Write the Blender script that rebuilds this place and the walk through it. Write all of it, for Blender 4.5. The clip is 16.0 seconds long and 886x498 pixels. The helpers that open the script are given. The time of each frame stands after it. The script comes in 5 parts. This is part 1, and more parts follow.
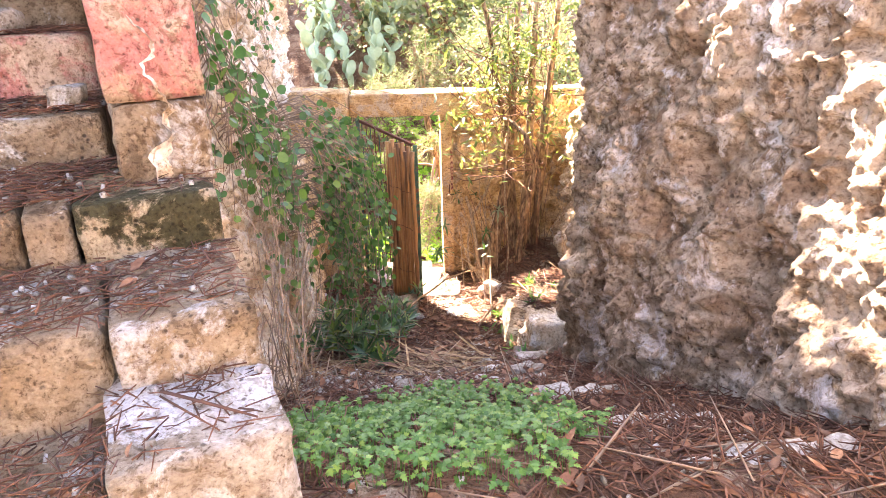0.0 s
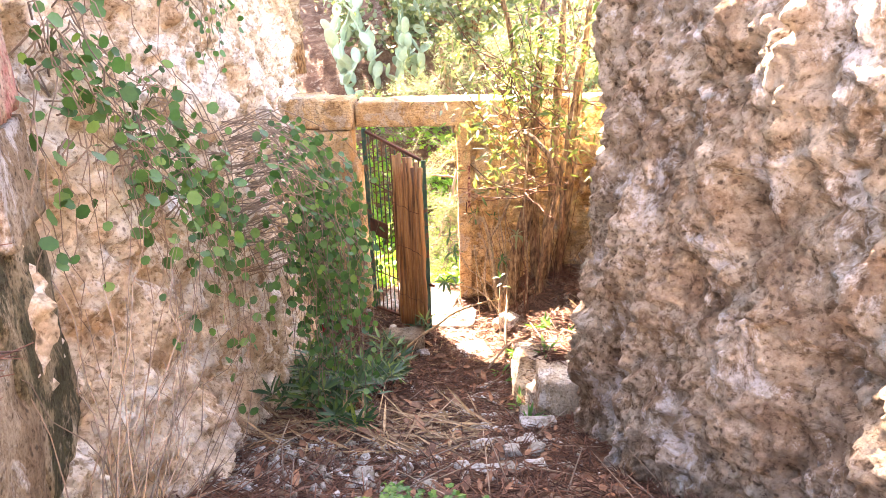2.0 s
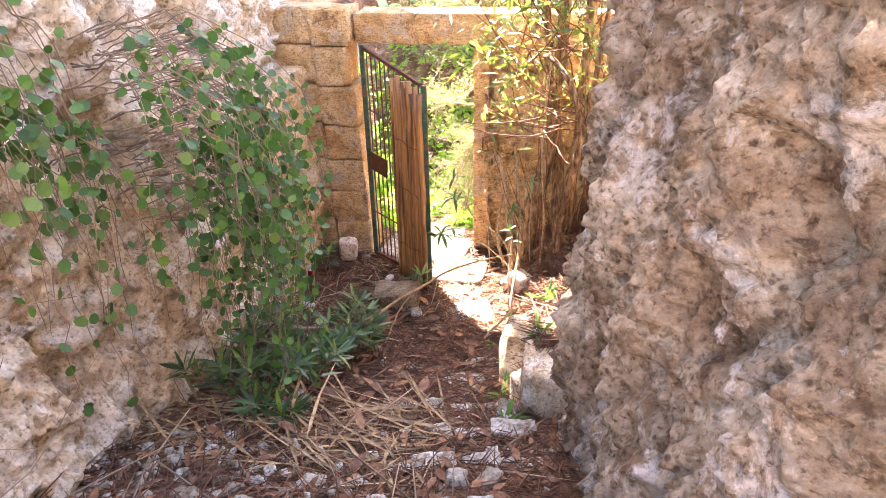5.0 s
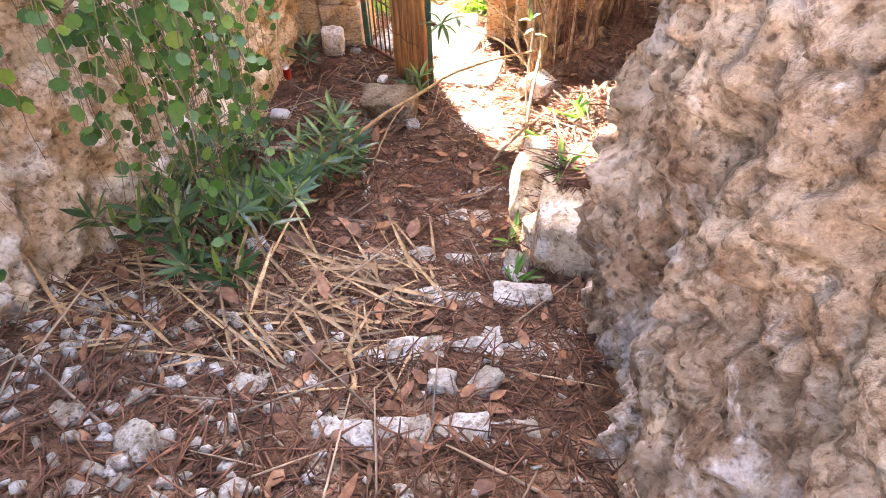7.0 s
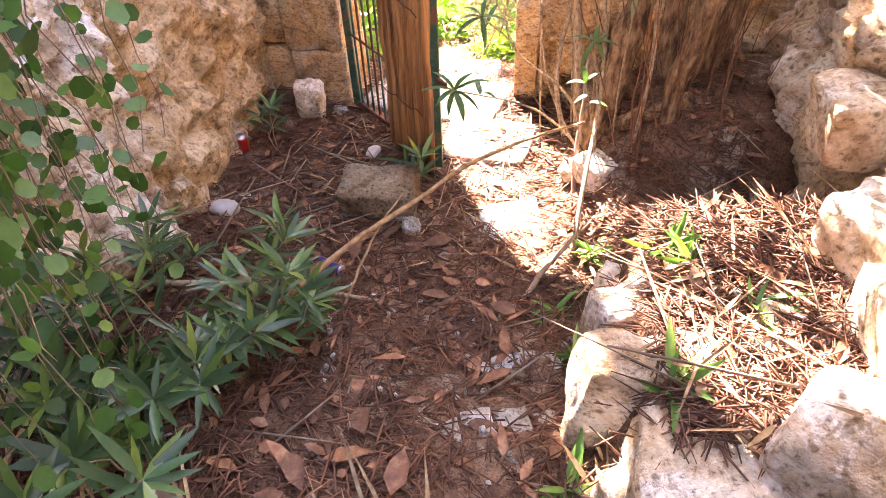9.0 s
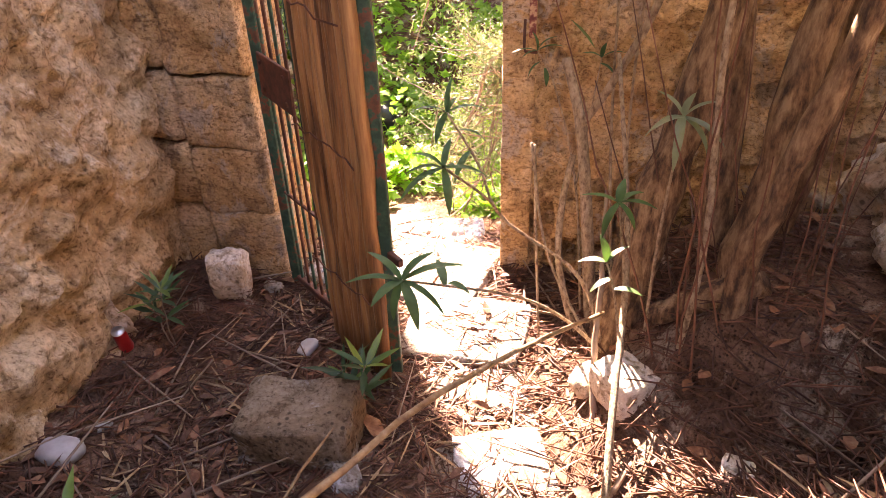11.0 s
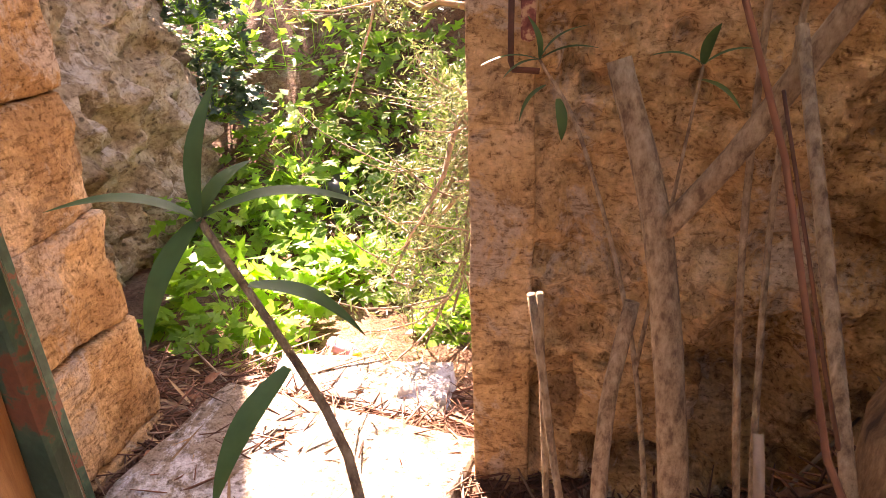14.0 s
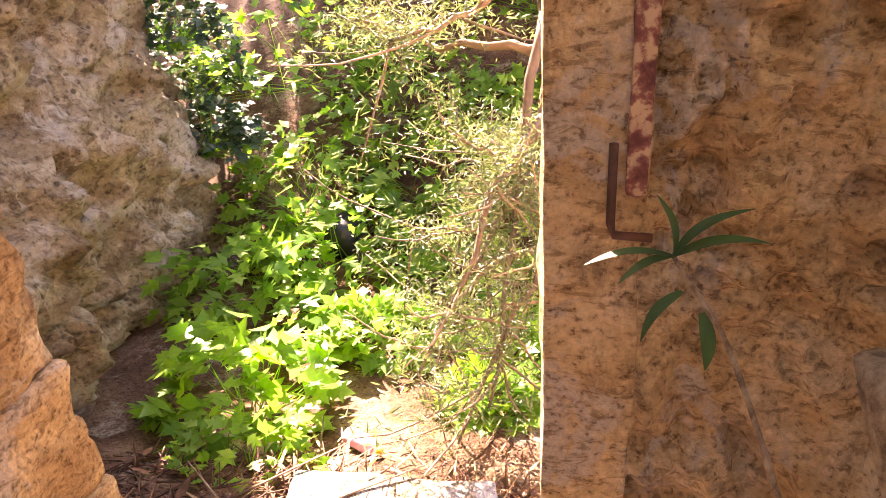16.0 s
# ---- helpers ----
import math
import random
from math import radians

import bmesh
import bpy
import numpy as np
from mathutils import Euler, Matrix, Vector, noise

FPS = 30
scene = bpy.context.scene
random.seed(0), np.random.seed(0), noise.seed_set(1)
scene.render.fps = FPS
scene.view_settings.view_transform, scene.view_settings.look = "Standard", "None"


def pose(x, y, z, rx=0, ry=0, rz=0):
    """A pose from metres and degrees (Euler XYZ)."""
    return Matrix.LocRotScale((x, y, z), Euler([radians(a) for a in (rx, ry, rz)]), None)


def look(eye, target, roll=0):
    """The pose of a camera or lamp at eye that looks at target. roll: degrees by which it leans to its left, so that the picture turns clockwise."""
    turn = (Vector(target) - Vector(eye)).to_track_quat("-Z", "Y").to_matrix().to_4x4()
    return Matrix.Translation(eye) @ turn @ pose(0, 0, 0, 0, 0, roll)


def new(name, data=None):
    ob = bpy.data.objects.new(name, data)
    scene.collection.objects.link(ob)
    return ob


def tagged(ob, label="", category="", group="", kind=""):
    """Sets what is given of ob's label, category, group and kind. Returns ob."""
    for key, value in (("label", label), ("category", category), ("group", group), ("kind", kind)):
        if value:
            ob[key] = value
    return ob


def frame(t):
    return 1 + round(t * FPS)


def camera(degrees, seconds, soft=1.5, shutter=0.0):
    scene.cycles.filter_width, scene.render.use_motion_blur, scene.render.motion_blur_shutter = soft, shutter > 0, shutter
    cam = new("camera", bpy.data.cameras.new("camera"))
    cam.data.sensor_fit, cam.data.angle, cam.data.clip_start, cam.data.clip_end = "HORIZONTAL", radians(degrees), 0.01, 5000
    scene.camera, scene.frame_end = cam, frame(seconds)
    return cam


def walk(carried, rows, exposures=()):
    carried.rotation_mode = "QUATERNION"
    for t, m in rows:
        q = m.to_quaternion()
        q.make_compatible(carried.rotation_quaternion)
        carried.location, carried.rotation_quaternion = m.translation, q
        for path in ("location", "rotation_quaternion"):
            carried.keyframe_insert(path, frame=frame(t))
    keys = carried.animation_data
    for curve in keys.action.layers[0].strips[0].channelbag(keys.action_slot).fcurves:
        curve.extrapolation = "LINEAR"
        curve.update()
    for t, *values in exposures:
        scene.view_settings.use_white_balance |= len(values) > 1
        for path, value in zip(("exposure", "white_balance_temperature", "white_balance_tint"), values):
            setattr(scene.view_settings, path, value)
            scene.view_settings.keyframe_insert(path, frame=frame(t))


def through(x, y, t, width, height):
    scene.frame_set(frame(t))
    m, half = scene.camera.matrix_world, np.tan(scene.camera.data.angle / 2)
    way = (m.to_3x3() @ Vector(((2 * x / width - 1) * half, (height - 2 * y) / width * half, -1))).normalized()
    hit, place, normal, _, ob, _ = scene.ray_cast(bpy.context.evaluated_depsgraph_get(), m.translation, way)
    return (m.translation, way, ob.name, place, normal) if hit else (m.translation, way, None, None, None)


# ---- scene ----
cam = camera(68.0, 16.0, soft=0.7)
PATH = [
    (0, (0.523, 0.937, 3.423), (0.533, 2.799, 2.692), -1.6),
    (0.5, (0.581, 1.075, 3.431), (0.53, 2.93, 2.685), -1.6),
    (1, (0.642, 1.344, 3.453), (0.562, 3.198, 2.707), -1.8),
    (1.5, (0.68, 1.563, 3.418), (0.577, 3.416, 2.673), -1.7),
    (2, (0.879, 1.761, 3.395), (0.745, 3.617, 2.663), -1.8),
    (2.5, (1.001, 1.952, 3.355), (0.847, 3.81, 2.631), -1.8),
    (3, (1.021, 2.21, 3.342), (0.84, 4.065, 2.615), -1.6),
    (3.5, (1.143, 2.347, 3.295), (0.935, 4.194, 2.556), -1.5),
    (4, (1.294, 2.401, 3.318), (1.009, 4.232, 2.566), -1.5),
    (4.5, (1.373, 2.513, 3.277), (1.053, 4.331, 2.508), -1.4),
    (5, (1.315, 2.726, 3.165), (0.997, 4.47, 2.238), -1.3),
    (5.2, (1.325, 2.758, 3.152), (1.011, 4.43, 2.102), -1.5),
    (7.3, (1.233, 3.748, 2.753), (0.92, 5.103, 1.316), -2.2),
    (7.5, (1.169, 3.873, 2.715), (0.851, 5.232, 1.283), -2.2),
    (8, (1.116, 4.221, 2.566), (0.779, 5.591, 1.148), -2.2),
    (8.5, (1.043, 4.543, 2.415), (0.695, 5.924, 1.011), -2.4),
    (9, (0.997, 4.885, 2.292), (0.641, 6.286, 0.91), -2.5),
    (9.5, (0.918, 5.142, 2.185), (0.553, 6.591, 0.855), -2.4),
    (10, (0.913, 5.347, 2.138), (0.539, 6.878, 0.906), -2.6),
    (10.2, (0.885, 5.443, 2.072), (0.515, 7.01, 0.886), -2.4),
    (12.3, (0.927, 6.512, 1.596), (0.528, 8.24, 0.672), -2.8),
    (12.5, (0.895, 6.615, 1.551), (0.501, 8.348, 0.633), -2.8),
    (13, (0.824, 6.836, 1.486), (0.434, 8.596, 0.619), -2.6),
    (13.5, (0.797, 7.048, 1.423), (0.406, 8.815, 0.571), -2.4),
    (14, (0.793, 7.22, 1.387), (0.402, 8.989, 0.54), -2.4),
    (14.5, (0.723, 7.38, 1.383), (0.337, 9.149, 0.533), -2.5),
    (15, (0.693, 7.417, 1.411), (0.32, 9.19, 0.563), -2.5),
    (15.5, (0.659, 7.487, 1.473), (0.27, 9.25, 0.612), -3.0),
    (16, (0.62, 7.653, 1.546), (0.222, 9.402, 0.661), -4.1),
]
EXPOSURES = [(0.0, 4.35, 7900, 26), (2.0, 4.6, 7900, 26), (5.0, 4.5, 7900, 27), (7.5, 5.0, 7900, 28), (9.0, 4.6, 8000, 34), (10.2, 4.4, 8200, 40), (12.3, 3.4, 8300, 39), (14.0, 3.6, 8500, 40), (15.4, 3.75, 8500, 40), (16.0, 3.65, 8500, 39)]
walk(cam, [(t, look(eye, target, roll)) for t, eye, target, roll in PATH], EXPOSURES)

# ---- world and sun ----
SUN_TO = Vector((-0.47, 0.883, 0.86)).normalized()   # towards the sun
world = bpy.data.worlds.new("sky")
scene.world = world
world.use_nodes = True
wn = world.node_tree
sky = wn.nodes.new("ShaderNodeTexSky")
sky.sky_type = 'NISHITA'
sky.sun_disc = False
sky.sun_elevation = math.asin(SUN_TO.z)
sky.sun_rotation = math.atan2(SUN_TO.x, SUN_TO.y)
wn.links.new(sky.outputs[0], wn.nodes["Background"].inputs[0])
wn.nodes["Background"].inputs[1].default_value = 0.10
sun = new("sun", bpy.data.lights.new("sun", 'SUN'))
sun.data.energy = 5.0
sun.data.angle = radians(0.53)
sun.data.color = (1.0, 0.94, 0.85)
sun.matrix_world = look((0, 0, 12), Vector((0, 0, 12)) - SUN_TO)


# ---- node materials ----
def shader(name):
    m = bpy.data.materials.new(name)
    m.use_nodes = True
    nt = m.node_tree
    return m, nt, nt.nodes["Principled BSDF"]


def put(nt, kind, **values):
    n = nt.nodes.new(kind)
    for key, val in values.items():
        n.inputs[key.replace("_", " ")].default_value = val
    return n


def tone(nt, fac, stops):
    """A colour ramp over fac; stops are (place, r, g, b)."""
    r = nt.nodes.new("ShaderNodeValToRGB")
    els = r.color_ramp.elements
    while len(els) < len(stops):
        els.new(0.5)
    for e, (at, *rgb) in zip(els, stops):
        e.position, e.color = at, (*rgb, 1)
    nt.links.new(fac, r.inputs[0])
    return r.outputs[0]


def mixed(nt, fac, a, b, how='MIX'):
    n = nt.nodes.new("ShaderNodeMix")
    n.data_type, n.blend_type = 'RGBA', how
    for sock, val in ((n.inputs[0], fac), (n.inputs[6], a), (n.inputs[7], b)):
        if isinstance(val, (int, float)):
            sock.default_value = val
        elif isinstance(val, tuple):
            sock.default_value = (*val, 1)
        else:
            nt.links.new(val, sock)
    return n.outputs[2]


def noise_fac(nt, scale, detail=6.0, rough=0.6, stretch=None, distortion=0.0):
    geo = nt.nodes.new("ShaderNodeNewGeometry")
    n = put(nt, "ShaderNodeTexNoise", Scale=scale, Detail=detail, Roughness=rough, Distortion=distortion)
    src = geo.outputs["Position"]
    if stretch:
        mp = nt.nodes.new("ShaderNodeMapping")
        mp.inputs["Scale"].default_value = stretch
        nt.links.new(src, mp.inputs["Vector"])
        src = mp.outputs[0]
    nt.links.new(src, n.inputs["Vector"])
    return n.outputs["Fac"]


def pits_fac(nt, scale):
    geo = nt.nodes.new("ShaderNodeNewGeometry")
    n = put(nt, "ShaderNodeTexVoronoi", Scale=scale)
    nt.links.new(geo.outputs["Position"], n.inputs["Vector"])
    return n.outputs["Distance"]


def bumped(nt, bsdf, heights):
    """Chains bumps (fac, strength, distance) into the shader's normal."""
    last = None
    for fac, strength, distance in heights:
        b = put(nt, "ShaderNodeBump", Strength=strength, Distance=distance)
        nt.links.new(fac, b.inputs["Height"])
        if last:
            nt.links.new(last, b.inputs["Normal"])
        last = b.outputs[0]
    nt.links.new(last, bsdf.inputs["Normal"])


def rock_material(name, stops, stain, patch, patch_at=(0.52, 0.66), grain=38.0, pit=22.0, bump=1.0, lie=1.0, pitted=0.8):
    """Weathered limestone: base tones, dark stains, pale or painted patches, crisp grain with relief shading in its
    colour, and small pits with painted shade.
    """
    m, nt, b = shader(name)
    col = tone(nt, noise_fac(nt, 3.0, 12, 0.68, None, 0.4), [(0.5 + (at - 0.5) * 0.55, *rgb) for at, *rgb in stops])
    st = tone(nt, noise_fac(nt, 6.0, 14, 0.72, (1, 1, 0.6), 0.4), [(0.55, 0, 0, 0), (0.64, 0.8, 0.8, 0.8)])
    col = mixed(nt, st, col, stain)
    pt = tone(nt, noise_fac(nt, 4.2, 14, 0.74, (1.1, 0.9, 0.8), 0.5), [(0.5 + (patch_at[0] - 0.5) * 0.45, 0, 0, 0), (0.5 + (patch_at[1] - 0.5) * 0.45, 1, 1, 1)])
    col = mixed(nt, pt, col, patch)
    coarse = tone(nt, noise_fac(nt, grain * 0.4, 8, 0.7, (1, 1, lie), 0.6), [(0.40, 0.62, 0.56, 0.50), (0.46, 0.98, 0.97, 0.96), (0.56, 1.06, 1.06, 1.06), (0.66, 1.16, 1.16, 1.17)])
    col = mixed(nt, 1.0, col, coarse, 'MULTIPLY')
    # Strong contrast: relief that soft light barely shows is put into the colour.
    fine = tone(nt, noise_fac(nt, grain * 1.3, 5, 0.65), [(0.33, 0.40, 0.34, 0.29), (0.43, 0.92, 0.90, 0.88), (0.54, 1.05, 1.05, 1.04), (0.68, 1.22, 1.22, 1.22)])
    col = mixed(nt, 1.0, col, fine, 'MULTIPLY')
    # Dark dots paint the shade inside small pits.
    pit_shade = tone(nt, pits_fac(nt, grain * 0.55), [(0.14, pitted, pitted, pitted), (0.26, 0, 0, 0)])
    few = tone(nt, noise_fac(nt, 4.0, 6, 0.65), [(0.50, 0, 0, 0), (0.54, 1, 1, 1)])
    col = mixed(nt, mixed(nt, 1.0, pit_shade, few, 'MULTIPLY'), col, tuple(0.4 * v for v in stain))
    nt.links.new(col, b.inputs["Base Color"])
    b.inputs["Roughness"].default_value = 0.92
    b.inputs["Specular IOR Level"].default_value = 0.2
    hole = tone(nt, pits_fac(nt, pit), [(0.10, 0, 0, 0), (0.30, 1, 1, 1)])
    bumped(nt, b, [(noise_fac(nt, 14, 7, 0.68), 0.9 * bump, 0.045), (hole, 0.5 * bump, 0.008), (noise_fac(nt, grain * 1.3, 3, 0.6), 0.8 * bump, 0.006)])
    return m


def leaf_material(name, stops, through=0.35, gloss=0.45):
    """Leaves: tones vary from leaf to leaf; light comes through them."""
    m, nt, b = shader(name)
    geo = nt.nodes.new("ShaderNodeNewGeometry")
    col = tone(nt, geo.outputs["Random Per Island"], stops)
    shade = tone(nt, noise_fac(nt, 60, 3, 0.6), [(0.3, 0.75, 0.78, 0.7), (0.7, 1.1, 1.08, 1.05)])
    col = mixed(nt, 0.7, col, shade, 'MULTIPLY')
    nt.links.new(col, b.inputs["Base Color"])
    b.inputs["Roughness"].default_value = gloss
    t = nt.nodes.new("ShaderNodeBsdfTranslucent")
    nt.links.new(mixed(nt, 1.0, col, (1.4, 1.5, 0.8), 'MULTIPLY'), t.inputs["Color"])
    mx = nt.nodes.new("ShaderNodeMixShader")
    mx.inputs[0].default_value = through
    nt.links.new(b.outputs[0], mx.inputs[1])
    nt.links.new(t.outputs[0], mx.inputs[2])
    nt.links.new(mx.outputs[0], nt.nodes["Material Output"].inputs["Surface"])
    return m


def plain_material(name, stops, scale=12.0, rough=0.7, metal=0.0, stretch=None, bump=0.3, depth=0.004, by_piece=0.0):
    """Any other surface: tones over a noise, with relief; by_piece varies the tone from piece to piece."""
    m, nt, b = shader(name)
    col = tone(nt, noise_fac(nt, scale, 7, 0.65, stretch), stops)
    if by_piece:
        geo = nt.nodes.new("ShaderNodeNewGeometry")
        lo = 1.0 - by_piece
        col = mixed(nt, 1.0, col, tone(nt, geo.outputs["Random Per Island"], [(0, lo, lo, lo), (0.5, 0.85, 0.8, 0.75), (1, 1.25, 1.2, 1.1)]), 'MULTIPLY')
    nt.links.new(col, b.inputs["Base Color"])
    b.inputs["Roughness"].default_value = rough
    b.inputs["Metallic"].default_value = metal
    bumped(nt, b, [(noise_fac(nt, scale * 3, 6, 0.65, stretch), bump, depth)])
    return m


ROCK = rock_material("boulder_limestone", [(0.3, 0.20, 0.135, 0.09), (0.45, 0.31, 0.235, 0.17), (0.62, 0.40, 0.325, 0.25), (0.8, 0.48, 0.42, 0.35)], (0.20, 0.125, 0.075), (0.50, 0.46, 0.43), (0.58, 0.72))
WALL = rock_material("pale_wall_rock", [(0.3, 0.42, 0.29, 0.18), (0.48, 0.60, 0.48, 0.345), (0.65, 0.69, 0.59, 0.455), (0.8, 0.74, 0.67, 0.57)], (0.40, 0.28, 0.17), (0.74, 0.69, 0.62), (0.49, 0.64), bump=0.9)
ASHLAR = rock_material("honey_ashlar", [(0.3, 0.38, 0.225, 0.10), (0.5, 0.56, 0.37, 0.185), (0.7, 0.64, 0.475, 0.295)], (0.22, 0.14, 0.08), (0.48, 0.38, 0.28), (0.56, 0.68), grain=60, pit=34, bump=0.9, lie=2.6, pitted=0.35)
STEPSTONE = rock_material("step_limestone", [(0.3, 0.17, 0.12, 0.076), (0.5, 0.245, 0.185, 0.125), (0.7, 0.31, 0.255, 0.19)], (0.105, 0.075, 0.048), (0.40, 0.385, 0.37), (0.57, 0.70), grain=55, pit=30, bump=0.9)
REDSTONE = rock_material("red_painted_stone", [(0.3, 0.36, 0.26, 0.18), (0.5, 0.44, 0.33, 0.25), (0.7, 0.50, 0.40, 0.32)], (0.22, 0.15, 0.11), (0.40, 0.165, 0.14), (0.44, 0.64), grain=50, pit=30, bump=0.8)
PALESTEP = rock_material("whitened_limestone", [(0.3, 0.24, 0.185, 0.13), (0.5, 0.33, 0.285, 0.23), (0.7, 0.42, 0.40, 0.37)], (0.19, 0.14, 0.095), (0.52, 0.52, 0.53), (0.49, 0.60), grain=55, pit=30, bump=0.9)
MOSSSTONE = rock_material("mossy_stone", [(0.3, 0.16, 0.13, 0.075), (0.5, 0.24, 0.19, 0.12), (0.7, 0.36, 0.30, 0.22)], (0.05, 0.045, 0.022), (0.055, 0.05, 0.025), (0.46, 0.60), grain=55, pit=30)
WHITESTONE = rock_material("whitish_stone", [(0.3, 0.19, 0.165, 0.13), (0.5, 0.29, 0.265, 0.23), (0.7, 0.38, 0.36, 0.335)], (0.17, 0.13, 0.095), (0.44, 0.43, 0.42), grain=60, pit=34, bump=0.6)
RUBBLE = rock_material("rubble_masonry", [(0.3, 0.42, 0.28, 0.145), (0.5, 0.58, 0.42, 0.245), (0.7, 0.68, 0.54, 0.36)], (0.34, 0.225, 0.12), (0.66, 0.55, 0.40), (0.56, 0.70), grain=50, pit=30, bump=0.9, pitted=0.4)
FARROCK = rock_material("outcrop_rock", [(0.3, 0.17, 0.12, 0.07), (0.5, 0.30, 0.235, 0.15), (0.7, 0.42, 0.345, 0.24)], (0.13, 0.095, 0.055), (0.40, 0.35, 0.28), (0.56, 0.70), grain=30, pit=14, lie=1.6)
EARTH = rock_material("litter_earth", [(0.3, 0.085, 0.042, 0.025), (0.5, 0.15, 0.08, 0.05), (0.7, 0.24, 0.15, 0.10)], (0.065, 0.038, 0.026), (0.30, 0.235, 0.18), (0.60, 0.76), grain=90, pit=60)


# ---- building helpers ----
RNG = np.random.default_rng(7)


def hashed(ix, iy, iz, seed):
    h = (ix * 374761393 + iy * 668265263 + iz * 2147483647 + seed * 974711) & 0xFFFFFFFF
    h = ((h ^ (h >> 13)) * 1274126177) & 0xFFFFFFFF
    return ((h ^ (h >> 16)) & 0xFFFF) / 65535.0


def lumps(p, seed=0):
    """Smooth value noise from -1 to 1 at the points p."""
    q = np.floor(p).astype(np.int64)
    f = p - q
    f = f * f * (3 - 2 * f)
    total = 0.0
    for dx in (0, 1):
        for dy in (0, 1):
            for dz in (0, 1):
                w = np.abs(1 - dx - f[..., 0]) * np.abs(1 - dy - f[..., 1]) * np.abs(1 - dz - f[..., 2])
                total = total + w * hashed(q[..., 0] + dx, q[..., 1] + dy, q[..., 2] + dz, seed)
    return total * 2 - 1


def rough(p, scale, octaves=4, gain=0.5, seed=0):
    total, amp = 0.0, 1.0
    for k in range(octaves):
        total = total + amp * lumps(p * scale + 17.3 * k, seed + k)
        scale, amp = scale * 2.07, amp * gain
    return total


def holes(p, scale, seed=0):
    """Distance to the nearest of scattered centres, in cells."""
    p = p * scale
    q = np.floor(p).astype(np.int64)
    best = np.full(p.shape[:-1], 9.0)
    for dx in (-1, 0, 1):
        for dy in (-1, 0, 1):
            for dz in (-1, 0, 1):
                c = q + np.array((dx, dy, dz))
                off = np.stack([c[..., k] + hashed(c[..., 0], c[..., 1], c[..., 2], seed + 11 * k) for k in range(3)], -1)
                best = np.minimum(best, np.linalg.norm(off - p, axis=-1))
    return best


def mesh_of(name, verts, faces, mats, smooth=True):
    me = bpy.data.meshes.new(name)
    me.from_pydata([tuple(v) for v in np.asarray(verts, float).tolist()], [], faces)
    for m in (mats if isinstance(mats, (list, tuple)) else [mats]):
        me.materials.append(m)
    if smooth:
        me.polygons.foreach_set("use_smooth", [True] * len(me.polygons))
    me.update()
    return me


def sheet(name, P, mat, flip=False):
    """A surface from an array of points (n, m, 3)."""
    n, m = P.shape[:2]
    i = (np.arange(n - 1)[:, None] * m + np.arange(m - 1)[None]).ravel()
    quads = np.stack([i, i + m, i + m + 1, i + 1], 1)
    if flip:
        quads = quads[:, ::-1]
    return mesh_of(name, P.reshape(-1, 3), quads.tolist(), mat)


def thing(name, label, category, at=(0, 0, 0), group="", kind="", data=None):
    ob = new(name, data)
    ob.location = at
    return tagged(ob, label, category, group, kind)


def part(name, data, parent, label=""):
    """Links a mesh as one part of a thing; its points are in the world's metres."""
    ob = new(name, data)
    ob.parent = parent
    if not parent.parent:
        ob.matrix_parent_inverse = Matrix.Translation(-Vector(parent.location))
    return tagged(ob, label)


def along(points, t):
    """Linear look-up of x over y in a list of pairs."""
    a = np.array(points, float)
    return np.interp(t, a[:, 0], a[:, 1])


def stone_mesh(name, size, mat, seed=0, cuts=5, wear=0.012, blocky=0.75, at=(0, 0, 0), turn=0.0, tip=0.0):
    """A worn block: a cube cut fine, pulled in at its edges, roughened."""
    bm = bmesh.new()
    bmesh.ops.create_cube(bm, size=2.0)
    bmesh.ops.subdivide_edges(bm, edges=bm.edges[:], cuts=cuts, use_grid_fill=True)
    co = np.array([v.co[:] for v in bm.verts])
    r = np.linalg.norm(co, axis=1, keepdims=True)
    k = (np.sum(np.abs(co) ** 40, axis=1, keepdims=True)) ** (1 / 40)
    co = co / k * blocky + co / r * (1 - blocky)
    half = np.array(size) / 2
    co = co * half
    way = co / np.linalg.norm(co, axis=1, keepdims=True)
    off = rough(co + seed * 3.7, 7.0, 3, 0.6, seed) * wear * 1.2 + rough(co + seed * 1.7, 30.0, 2, 0.6, seed + 5) * wear * 0.5
    co = co + way * off[:, None]
    m = pose(*at, tip, 0, turn)
    for v, c in zip(bm.verts, co):
        v.co = m @ Vector(c)
    me = bpy.data.meshes.new(name)
    bm.to_mesh(me)
    bm.free()
    me.materials.append(mat)
    me.polygons.foreach_set("use_smooth", [True] * len(me.polygons))
    return me


